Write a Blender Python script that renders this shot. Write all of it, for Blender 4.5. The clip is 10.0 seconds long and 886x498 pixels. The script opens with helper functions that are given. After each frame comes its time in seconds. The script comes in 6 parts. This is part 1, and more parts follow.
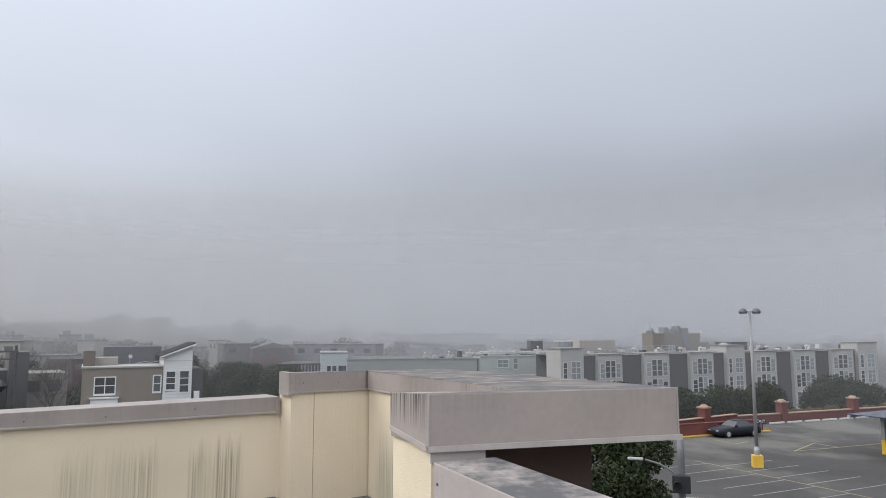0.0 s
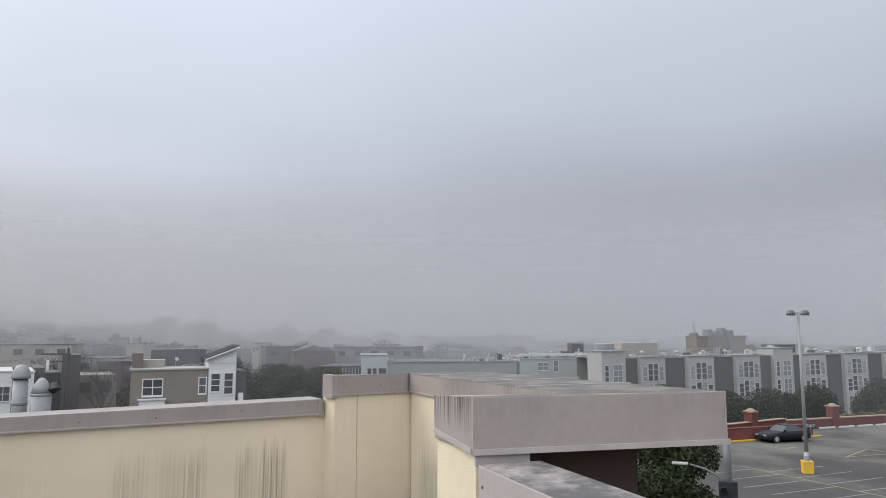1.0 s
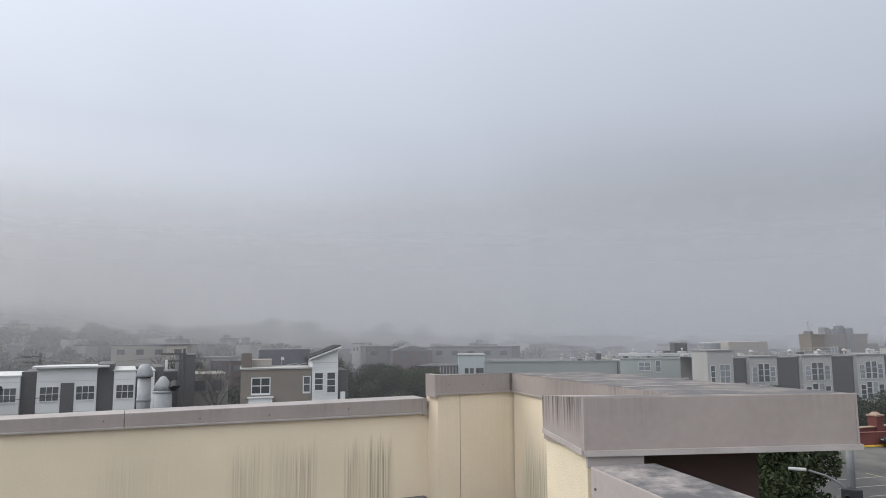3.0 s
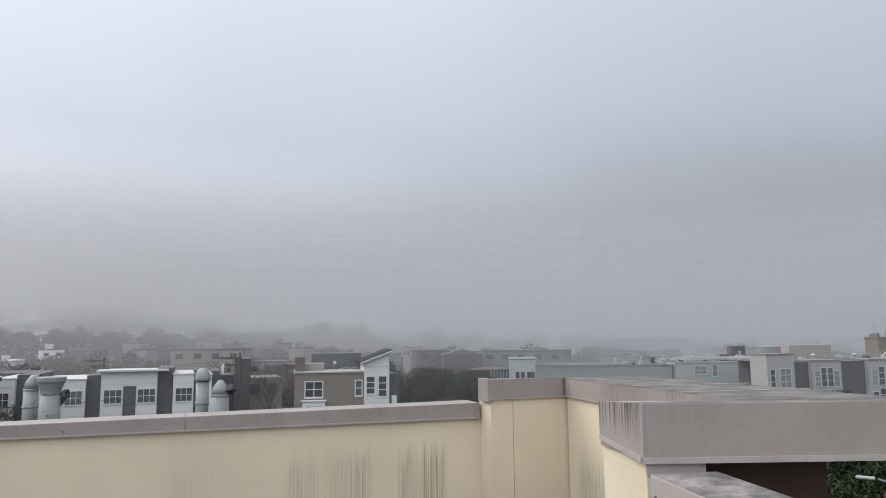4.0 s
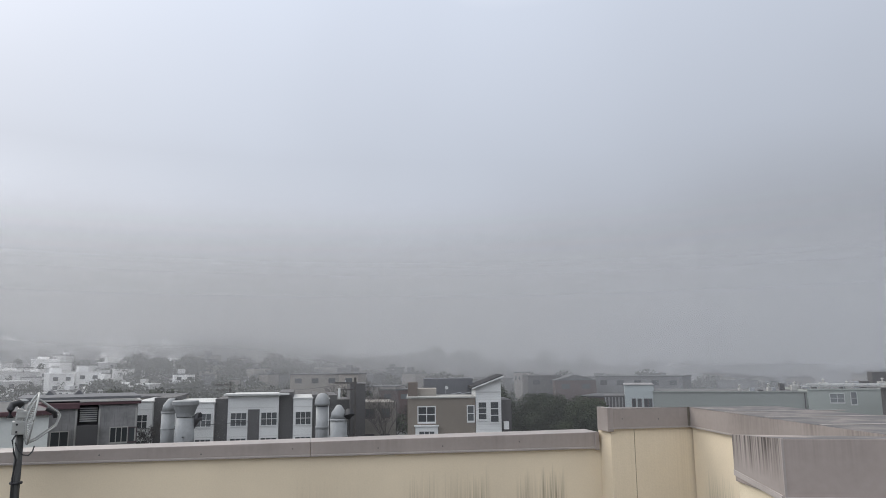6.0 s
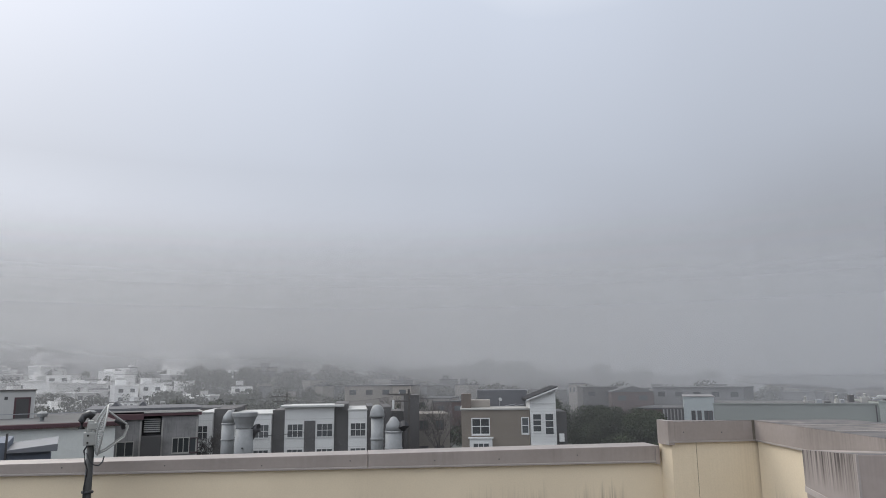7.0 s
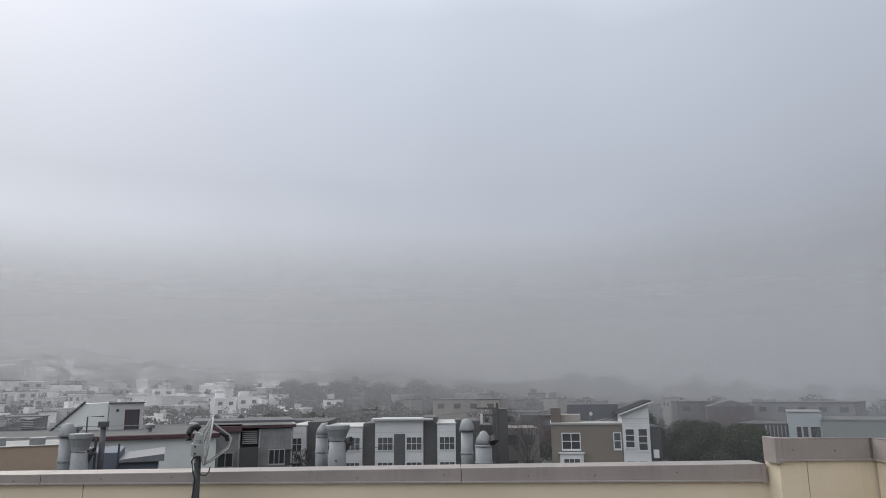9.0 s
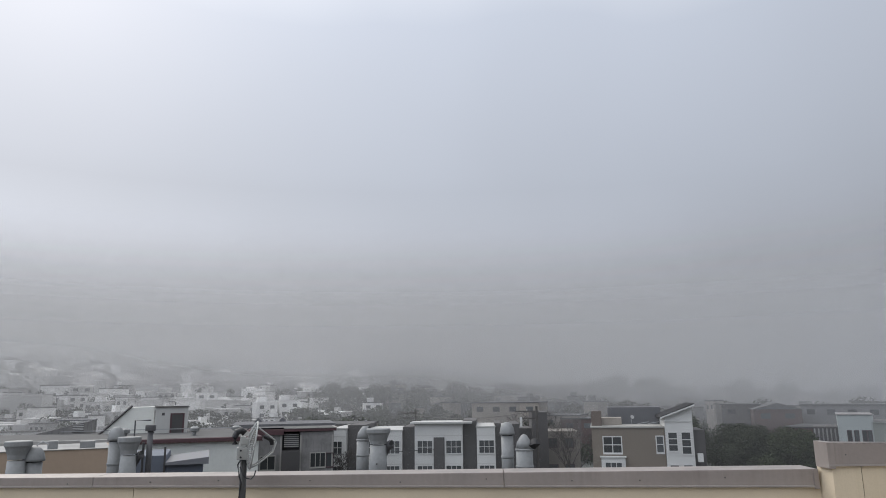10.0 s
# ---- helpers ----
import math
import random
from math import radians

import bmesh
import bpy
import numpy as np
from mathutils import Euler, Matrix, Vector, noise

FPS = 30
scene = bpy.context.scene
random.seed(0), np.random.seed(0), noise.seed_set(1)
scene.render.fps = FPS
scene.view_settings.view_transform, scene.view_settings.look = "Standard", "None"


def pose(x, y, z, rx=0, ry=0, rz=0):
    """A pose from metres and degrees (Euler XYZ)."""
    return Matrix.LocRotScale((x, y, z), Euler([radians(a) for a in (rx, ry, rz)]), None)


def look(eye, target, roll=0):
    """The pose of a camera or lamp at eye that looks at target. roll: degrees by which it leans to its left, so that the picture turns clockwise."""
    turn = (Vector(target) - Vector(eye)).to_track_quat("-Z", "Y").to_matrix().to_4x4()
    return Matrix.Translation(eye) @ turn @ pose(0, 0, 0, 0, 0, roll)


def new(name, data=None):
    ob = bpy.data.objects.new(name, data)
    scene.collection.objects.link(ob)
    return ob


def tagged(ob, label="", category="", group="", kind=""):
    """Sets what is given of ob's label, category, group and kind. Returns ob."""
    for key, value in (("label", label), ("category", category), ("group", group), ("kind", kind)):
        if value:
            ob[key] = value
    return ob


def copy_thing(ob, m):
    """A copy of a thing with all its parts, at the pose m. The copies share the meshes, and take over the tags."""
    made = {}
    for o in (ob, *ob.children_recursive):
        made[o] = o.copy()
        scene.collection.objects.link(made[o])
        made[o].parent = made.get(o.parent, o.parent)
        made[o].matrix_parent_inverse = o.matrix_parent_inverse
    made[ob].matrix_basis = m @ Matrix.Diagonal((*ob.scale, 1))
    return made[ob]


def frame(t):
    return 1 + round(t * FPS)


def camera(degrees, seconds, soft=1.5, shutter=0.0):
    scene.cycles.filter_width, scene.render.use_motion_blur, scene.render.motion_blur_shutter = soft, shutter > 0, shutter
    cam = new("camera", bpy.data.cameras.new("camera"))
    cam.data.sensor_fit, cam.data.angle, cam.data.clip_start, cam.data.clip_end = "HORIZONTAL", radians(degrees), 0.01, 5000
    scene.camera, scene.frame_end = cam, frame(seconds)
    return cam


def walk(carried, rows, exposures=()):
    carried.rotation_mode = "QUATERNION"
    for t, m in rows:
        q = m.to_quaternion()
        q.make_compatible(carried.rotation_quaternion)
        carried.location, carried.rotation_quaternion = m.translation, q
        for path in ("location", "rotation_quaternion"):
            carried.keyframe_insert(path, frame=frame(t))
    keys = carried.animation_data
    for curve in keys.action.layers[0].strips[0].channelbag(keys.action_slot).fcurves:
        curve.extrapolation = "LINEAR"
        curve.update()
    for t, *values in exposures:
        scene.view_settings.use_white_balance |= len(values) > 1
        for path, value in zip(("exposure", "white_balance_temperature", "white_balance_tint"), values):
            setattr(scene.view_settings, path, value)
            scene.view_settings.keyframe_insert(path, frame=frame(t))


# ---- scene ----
cam = camera(64.46, 10.0, soft=0.95)
PATH = [  # seconds, x, y, z, yaw, tilt, roll
    (0.0, -0.000, -0.000, 7.500, -0.00, 96.74, 0.02),
    (0.5, -0.009, -0.012, 7.501, 1.50, 96.85, 0.08),
    (1.0, -0.019, -0.021, 7.504, 3.19, 96.95, 0.09),
    (1.5, -0.032, -0.027, 7.506, 5.00, 96.98, 0.12),
    (2.0, -0.048, -0.025, 7.506, 6.92, 96.98, 0.17),
    (2.5, -0.061, -0.025, 7.502, 8.93, 96.95, 0.25),
    (4.0, -0.091, -0.027, 7.510, 15.00, 97.29, 0.50),
    (4.5, -0.102, -0.035, 7.514, 17.08, 97.68, 0.52),
    (5.0, -0.112, -0.045, 7.521, 19.29, 98.20, 0.49),
    (5.5, -0.121, -0.060, 7.529, 21.59, 98.78, 0.48),
    (6.0, -0.130, -0.076, 7.535, 23.89, 99.36, 0.49),
    (7.5, -0.152, -0.096, 7.544, 30.08, 100.67, 0.61),
    (8.0, -0.158, -0.101, 7.543, 31.87, 100.98, 0.55),
    (8.5, -0.168, -0.109, 7.546, 33.54, 101.24, 0.49),
    (9.0, -0.176, -0.117, 7.546, 35.14, 101.45, 0.52),
    (9.5, -0.187, -0.126, 7.549, 36.69, 101.60, 0.56),
    (10.0, -0.197, -0.134, 7.554, 38.22, 101.73, 0.67),
]
EXPOSURES = ((0.0, 0.0), (2.5, -0.05), (4.5, -0.12), (6.0, -0.22), (8.0, -0.38), (10.0, -0.45))
walk(cam, [(t, pose(x, y, z, tilt, roll, yaw)) for t, x, y, z, yaw, tilt, roll in PATH], EXPOSURES)

# ---------------------------------------------------------------- sky and sun
SUN_AZ, SUN_EL = -73.0, 37.0          # compass angle from +y towards +x, and height


def heading(az):
    return Vector((math.sin(radians(az)), math.cos(radians(az)), 0))


def build_world():
    w = bpy.data.worlds.new("overcast_sky")
    w.use_nodes = True
    scene.world = w
    nt = w.node_tree
    nt.nodes.clear()
    N, L = nt.nodes.new, nt.links.new
    out, bg = N("ShaderNodeOutputWorld"), N("ShaderNodeBackground")
    sky = N("ShaderNodeTexSky")
    sky.sky_type, sky.sun_disc = "NISHITA", False
    sky.sun_elevation, sky.sun_rotation = radians(SUN_EL), radians(SUN_AZ)
    sky.air_density, sky.dust_density = 1.0, 4.0
    co = N("ShaderNodeTexCoord")
    sep = N("ShaderNodeSeparateXYZ")
    L(co.outputs["Generated"], sep.inputs[0])
    ramp = N("ShaderNodeValToRGB")
    e = ramp.color_ramp.elements
    e[0].position, e[0].color = 0.0, (0.355, 0.368, 0.40, 1)
    e[1].position, e[1].color = 1.0, (1.5, 1.53, 1.6, 1)
    for p, c in ((0.06, (0.372, 0.388, 0.425)), (0.16, (0.445, 0.47, 0.525)), (0.30, (0.565, 0.61, 0.70)), (0.5, (0.69, 0.75, 0.87)), (0.62, (1.0, 1.05, 1.15))):
        k = e.new(p)
        k.color = (*c, 1)
    # soft unevenness of the cloud
    ns = N("ShaderNodeTexNoise")
    ns.inputs["Scale"].default_value, ns.inputs["Detail"].default_value, ns.inputs["Roughness"].default_value = 2.2, 3.0, 0.45
    L(co.outputs["Generated"], ns.inputs["Vector"])
    ad = N("ShaderNodeMath")
    ad.operation = "MULTIPLY_ADD"
    ad.inputs[1].default_value, ad.inputs[2].default_value = 0.16, -0.08
    L(ns.outputs["Fac"], ad.inputs[0])
    ht = N("ShaderNodeMath")
    L(sep.outputs["Z"], ht.inputs[0])
    L(ad.outputs[0], ht.inputs[1])
    L(ht.outputs[0], ramp.inputs[0])
    # brighter on the side where the cloud thins
    dot = N("ShaderNodeVectorMath")
    dot.operation = "DOT_PRODUCT"
    L(co.outputs["Generated"], dot.inputs[0])
    dot.inputs[1].default_value = heading(-128)
    amp, base = N("ShaderNodeMapRange"), N("ShaderNodeMapRange")
    for nd, v0, v1 in ((amp, 1.5, 0.33), (base, 1.8, 1.16)):     # the contrast is greatest low down
        L(sep.outputs["Z"], nd.inputs[0])
        nd.inputs[1].default_value, nd.inputs[2].default_value = 0.0, 0.28
        nd.inputs[3].default_value, nd.inputs[4].default_value = v0, v1
    gain = N("ShaderNodeMath")
    gain.operation = "MULTIPLY_ADD"
    L(dot.outputs["Value"], gain.inputs[0])
    L(amp.outputs[0], gain.inputs[1])
    L(base.outputs[0], gain.inputs[2])
    thin = N("ShaderNodeMapRange")            # extra glow added to the unseen sky behind, to light camera-facing walls
    back = N("ShaderNodeVectorMath")
    back.operation = "DOT_PRODUCT"
    L(co.outputs["Generated"], back.inputs[0])
    back.inputs[1].default_value = heading(-158)
    L(back.outputs["Value"], thin.inputs[0])
    thin.inputs[1].default_value, thin.inputs[2].default_value = 0.25, 1.0
    thin.inputs[3].default_value, thin.inputs[4].default_value = 0.0, 1.7
    both = N("ShaderNodeMath")
    L(gain.outputs[0], both.inputs[0])
    L(thin.outputs[0], both.inputs[1])
    mul = N("ShaderNodeMix")
    mul.data_type, mul.blend_type = "RGBA", "MULTIPLY"
    mul.inputs[0].default_value = 1.0
    L(ramp.outputs[0], mul.inputs[6])
    L(both.outputs[0], mul.inputs[7])
    blue = N("ShaderNodeMix")
    blue.data_type, blue.blend_type = "RGBA", "ADD"
    blue.inputs[0].default_value = 0.007
    L(mul.outputs[2], blue.inputs[6])
    L(sky.outputs[0], blue.inputs[7])
    L(blue.outputs[2], bg.inputs[0])
    bg.inputs[1].default_value = 1.0
    L(bg.outputs[0], out.inputs[0])


build_world()
sun = new("sun", bpy.data.lights.new("sun", "SUN"))
sun.data.energy, sun.data.angle, sun.data.color = 1.6, radians(35), (1.0, 0.93, 0.83)
sun.matrix_basis = look(heading(SUN_AZ) * 60 + Vector((0, 0, 60 * math.tan(radians(SUN_EL)))), (0, 0, 0))

# ---------------------------------------------------------------- materials


def mat(name, base, rough=0.8, metal=0.0, vary=0.15, scale=3.0, fine=40.0, bump=0.0, streak=0.0, streak_col=(0.1, 0.1, 0.08), island=0.0, coords="Object", spec=0.5):
    """Procedural surface: broad stains, fine grain, optional downward streaks and relief."""
    m = bpy.data.materials.new(name)
    m.use_nodes = True
    nt = m.node_tree
    N, L = nt.nodes.new, nt.links.new
    b = nt.nodes["Principled BSDF"]
    b.inputs["Roughness"].default_value, b.inputs["Metallic"].default_value = rough, metal
    b.inputs["Specular IOR Level"].default_value = spec
    co = N("ShaderNodeTexCoord")
    big, small = N("ShaderNodeTexNoise"), N("ShaderNodeTexNoise")
    for nd, s, d in ((big, scale, 5.0), (small, fine, 3.0)):
        nd.inputs["Scale"].default_value, nd.inputs["Detail"].default_value = s, d
        L(co.outputs[coords], nd.inputs["Vector"])
    sm = N("ShaderNodeMath")
    sm.operation = "MULTIPLY_ADD"
    L(small.outputs["Fac"], sm.inputs[0])
    sm.inputs[1].default_value = 0.35
    L(big.outputs["Fac"], sm.inputs[2])
    mp = N("ShaderNodeMapRange")
    L(sm.outputs[0], mp.inputs[0])
    mp.inputs[1].default_value, mp.inputs[2].default_value = 0.35, 1.0
    mp.inputs[3].default_value, mp.inputs[4].default_value = 1 - vary, 1 + vary
    col = N("ShaderNodeMix")
    col.data_type, col.blend_type = "RGBA", "MULTIPLY"
    col.inputs[0].default_value = 1.0
    col.inputs[6].default_value = (*base, 1)
    L(mp.outputs[0], col.inputs[7])
    last = col.outputs[2]
    if island:
        oi = N("ShaderNodeObjectInfo")
        mr = N("ShaderNodeMapRange")
        L(oi.outputs["Random"], mr.inputs[0])
        mr.inputs[3].default_value, mr.inputs[4].default_value = 1 - island, 1 + island
        c2 = N("ShaderNodeMix")
        c2.data_type, c2.blend_type = "RGBA", "MULTIPLY"
        c2.inputs[0].default_value = 1.0
        L(last, c2.inputs[6])
        L(mr.outputs[0], c2.inputs[7])
        last = c2.outputs[2]
    if streak:
        mpg = N("ShaderNodeMapping")
        mpg.inputs["Scale"].default_value = (14, 14, 0.7)
        L(co.outputs[coords], mpg.inputs[0])
        st = N("ShaderNodeTexNoise")
        st.inputs["Scale"].default_value, st.inputs["Detail"].default_value = 1.0, 4.0
        L(mpg.outputs[0], st.inputs["Vector"])
        sr = N("ShaderNodeMapRange")
        sr.inputs[1].default_value, sr.inputs[2].default_value = 0.56, 0.74
        sr.inputs[3].default_value, sr.inputs[4].default_value = 0.0, streak
        L(st.outputs["Fac"], sr.inputs[0])
        c3 = N("ShaderNodeMix")
        c3.data_type = "RGBA"
        L(sr.outputs[0], c3.inputs[0])
        L(last, c3.inputs[6])
        c3.inputs[7].default_value = (*streak_col, 1)
        last = c3.outputs[2]
    L(last, b.inputs["Base Color"])
    if bump:
        bp = N("ShaderNodeBump")
        bp.inputs["Strength"].default_value, bp.inputs["Distance"].default_value = bump, 0.01
        L(small.outputs["Fac"], bp.inputs["Height"])
        L(bp.outputs[0], b.inputs["Normal"])
    return m


def stained_stucco(name, base, x_stops, z_top, soft, stain, amount):
    """Stucco with rain streaks that start below the coping, and on the raised wall its shade tone; x_stops: where along
    the wall they run, as (metres, strength).
    """
    m = mat(name, base, 0.92, vary=0.12, scale=0.9, fine=70, bump=0.13)
    nt = m.node_tree
    N, L = nt.nodes.new, nt.links.new
    b = nt.nodes["Principled BSDF"]
    paint = b.inputs["Base Color"].links[0].from_socket
    co = N("ShaderNodeTexCoord")
    sep = N("ShaderNodeSeparateXYZ")
    L(co.outputs["Object"], sep.inputs[0])
    span = x_stops[-1][0] - x_stops[0][0]
    rng = N("ShaderNodeMapRange")
    L(sep.outputs["X"], rng.inputs[0])
    rng.inputs[1].default_value, rng.inputs[2].default_value = x_stops[0][0], x_stops[-1][0]
    ramp = N("ShaderNodeValToRGB")
    e = ramp.color_ramp.elements
    e[0].position, e[0].color = 0.0, (0, 0, 0, 1)
    e[1].position, e[1].color = 1.0, (0, 0, 0, 1)
    for x, v in x_stops[1:-1]:
        k = e.new((x - x_stops[0][0]) / span)
        k.color = (v, v, v, 1)
    L(rng.outputs[0], ramp.inputs[0])
    # fine vertical threads
    cmb = N("ShaderNodeMapping")
    cmb.inputs["Scale"].default_value = (52, 0.0, 0.5)
    L(co.outputs["Object"], cmb.inputs[0])
    th = N("ShaderNodeTexNoise")
    th.inputs["Scale"].default_value, th.inputs["Detail"].default_value = 1.0, 3.0
    L(cmb.outputs[0], th.inputs["Vector"])
    tr = N("ShaderNodeMapRange")
    tr.inputs[1].default_value, tr.inputs[2].default_value = 0.36, 0.7
    L(th.outputs["Fac"], tr.inputs[0])
    # ragged upper ends
    cm2 = N("ShaderNodeMapping")
    cm2.inputs["Scale"].default_value = (19, 0.0, 0.0)
    L(co.outputs["Object"], cm2.inputs[0])
    en = N("ShaderNodeTexNoise")
    en.inputs["Scale"].default_value, en.inputs["Detail"].default_value = 1.0, 2.0
    L(cm2.outputs[0], en.inputs["Vector"])
    ma = N("ShaderNodeMath")
    ma.operation = "MULTIPLY_ADD"
    L(en.outputs["Fac"], ma.inputs[0])
    ma.inputs[1].default_value = 0.55
    ma.inputs[2].default_value = z_top - 0.30
    sb = N("ShaderNodeMath")
    sb.operation = "SUBTRACT"
    L(ma.outputs[0], sb.inputs[0])
    L(sep.outputs["Z"], sb.inputs[1])
    zr = N("ShaderNodeMapRange")
    zr.inputs[1].default_value, zr.inputs[2].default_value = 0.0, soft
    L(sb.outputs[0], zr.inputs[0])
    m1, m2, m3 = N("ShaderNodeMath"), N("ShaderNodeMath"), N("ShaderNodeMath")
    for q in (m1, m2, m3):
        q.operation = "MULTIPLY"
    L(ramp.outputs[0], m1.inputs[0])
    L(tr.outputs[0], m1.inputs[1])
    L(m1.outputs[0], m2.inputs[0])
    L(zr.outputs[0], m2.inputs[1])
    L(m2.outputs[0], m3.inputs[0])
    m3.inputs[1].default_value = amount
    mx = N("ShaderNodeMix")
    mx.data_type = "RGBA"
    L(m3.outputs[0], mx.inputs[0])
    L(paint, mx.inputs[6])
    mx.inputs[7].default_value = (*stain, 1)
    L(mx.outputs[2], b.inputs["Base Color"])
    return m


def coping_metal(name, base, streak_from, streak_len, amount, patches=0.0, gate=(0.42, 0.62), fineness=16.0, lichen=(0.50, 0.62), spread=2.3, rough=0.8, spec=0.25):
    """Painted sheet metal: dirt runs down from the upper edge, lichen patches lie on top."""
    m = mat(name, base, rough, vary=0.16, scale=1.3, fine=25, bump=0.05, spec=spec)
    nt = m.node_tree
    N, L = nt.nodes.new, nt.links.new
    b = nt.nodes["Principled BSDF"]
    paint = b.inputs["Base Color"].links[0].from_socket
    co = N("ShaderNodeTexCoord")
    sep = N("ShaderNodeSeparateXYZ")
    L(co.outputs["Object"], sep.inputs[0])
    mp = N("ShaderNodeMapping")
    mp.inputs["Scale"].default_value = (fineness, fineness, fineness / 32)
    L(co.outputs["Object"], mp.inputs[0])
    st = N("ShaderNodeTexNoise")
    st.inputs["Scale"].default_value, st.inputs["Detail"].default_value = 1.0, 7.0
    L(mp.outputs[0], st.inputs["Vector"])
    sr = N("ShaderNodeMapRange")
    sr.inputs[1].default_value, sr.inputs[2].default_value = 0.40, 0.78
    L(st.outputs["Fac"], sr.inputs[0])
    zr = N("ShaderNodeMapRange")
    zr.inputs[1].default_value, zr.inputs[2].default_value = streak_from - streak_len, streak_from
    L(sep.outputs["Z"], zr.inputs[0])
    pt = N("ShaderNodeTexNoise")
    pt.inputs["Scale"].default_value, pt.inputs["Detail"].default_value = 1.1, 3.0
    L(co.outputs["Object"], pt.inputs["Vector"])
    pr = N("ShaderNodeMapRange")
    pr.inputs[1].default_value, pr.inputs[2].default_value = gate
    L(pt.outputs["Fac"], pr.inputs[0])
    m1, m2, m3 = N("ShaderNodeMath"), N("ShaderNodeMath"), N("ShaderNodeMath")
    for q in (m1, m2, m3):
        q.operation = "MULTIPLY"
    L(sr.outputs[0], m1.inputs[0])
    L(zr.outputs[0], m1.inputs[1])
    L(m1.outputs[0], m2.inputs[0])
    L(pr.outputs[0], m2.inputs[1])
    L(m2.outputs[0], m3.inputs[0])
    m3.inputs[1].default_value = amount
    mx = N("ShaderNodeMix")
    mx.data_type = "RGBA"
    L(m3.outputs[0], mx.inputs[0])
    L(paint, mx.inputs[6])
    mx.inputs[7].default_value = (0.07, 0.06, 0.055, 1)
    last = mx.outputs[2]
    if patches:
        lp, l2 = N("ShaderNodeTexNoise"), N("ShaderNodeTexNoise")
        lp.inputs["Scale"].default_value, lp.inputs["Detail"].default_value = spread, 7.0
        lp.inputs["Roughness"].default_value = 0.7
        L(co.outputs["Object"], lp.inputs["Vector"])
        lr = N("ShaderNodeMapRange")
        lr.inputs[1].default_value, lr.inputs[2].default_value = lichen
        lr.inputs[3].default_value, lr.inputs[4].default_value = 0.0, patches
        L(lp.outputs["Fac"], lr.inputs[0])
        geo = N("ShaderNodeNewGeometry")
        sn = N("ShaderNodeSeparateXYZ")
        L(geo.outputs["True Normal"], sn.inputs[0])
        up = N("ShaderNodeMath")
        up.operation = "MULTIPLY"
        L(lr.outputs[0], up.inputs[0])
        cl = N("ShaderNodeMapRange")
        cl.inputs[1].default_value, cl.inputs[2].default_value = 0.3, 0.8
        L(sn.outputs["Z"], cl.inputs[0])
        L(cl.outputs[0], up.inputs[1])
        my = N("ShaderNodeMix")
        my.data_type = "RGBA"
        L(up.outputs[0], my.inputs[0])
        L(last, my.inputs[6])
        my.inputs[7].default_value = (0.085, 0.085, 0.087, 1)
        last = my.outputs[2]
    L(last, b.inputs["Base Color"])
    return m


def glossy(name, base, rough, metal=0.0, rnd=0.0):
    return mat(name, base, rough, metal, vary=0.05, scale=0.5, fine=5, island=rnd)


def fog_material(name, z_full, z_none, low, high, top0, top1):
    """Thin lit veil: it scatters daylight both ways and lets the rest through; thicker above z_none, gone above top1."""
    m = bpy.data.materials.new(name)
    m.use_nodes = True
    nt = m.node_tree
    nt.nodes.clear()
    N, L = nt.nodes.new, nt.links.new
    out, mix, tr, both = N("ShaderNodeOutputMaterial"), N("ShaderNodeMixShader"), N("ShaderNodeBsdfTransparent"), N("ShaderNodeMixShader")
    df, tl = N("ShaderNodeBsdfDiffuse"), N("ShaderNodeBsdfTranslucent")
    for sh in (df, tl):
        sh.inputs[0].default_value = (*FOG_COLOUR, 1)
    both.inputs[0].default_value = 0.5
    L(df.outputs[0], both.inputs[1])
    L(tl.outputs[0], both.inputs[2])
    co = N("ShaderNodeTexCoord")
    sep = N("ShaderNodeSeparateXYZ")
    L(co.outputs["Object"], sep.inputs[0])
    mp = N("ShaderNodeMapping")
    mp.inputs["Scale"].default_value = (1, 1, 1.3)
    L(co.outputs["Object"], mp.inputs[0])
    ns = N("ShaderNodeTexNoise")
    ns.inputs["Scale"].default_value, ns.inputs["Detail"].default_value, ns.inputs["Roughness"].default_value = 0.014, 1.0, 0.4
    L(mp.outputs[0], ns.inputs["Vector"])
    wob = N("ShaderNodeMath")
    wob.operation = "MULTIPLY_ADD"
    L(ns.outputs["Fac"], wob.inputs[0])
    wob.inputs[1].default_value = (z_full - z_none) * 0.8
    tilt = N("ShaderNodeMath")      # the fog hangs lower towards the east
    tilt.operation = "MULTIPLY_ADD"
    L(sep.outputs["X"], tilt.inputs[0])
    tilt.inputs[1].default_value = 0.12
    L(sep.outputs["Z"], tilt.inputs[2])
    L(tilt.outputs[0], wob.inputs[2])
    off = (z_full - z_none) * 0.4
    up = N("ShaderNodeMapRange")
    up.interpolation_type = "SMOOTHSTEP"
    up.inputs[1].default_value, up.inputs[2].default_value = z_none + off, z_full + off
    up.inputs[3].default_value, up.inputs[4].default_value = low, high
    L(wob.outputs[0], up.inputs[0])
    dn = N("ShaderNodeMapRange")
    dn.interpolation_type = "SMOOTHSTEP"
    dn.inputs[1].default_value, dn.inputs[2].default_value = top0, top1
    dn.inputs[3].default_value, dn.inputs[4].default_value = 1.0, 0.0
    L(sep.outputs["Z"], dn.inputs[0])
    a = N("ShaderNodeMath")
    a.operation = "MULTIPLY"
    L(up.outputs[0], a.inputs[0])
    L(dn.outputs[0], a.inputs[1])
    L(a.outputs[0], mix.inputs[0])
    L(tr.outputs[0], mix.inputs[1])
    L(both.outputs[0], mix.inputs[2])
    L(mix.outputs[0], out.inputs[0])
    return m


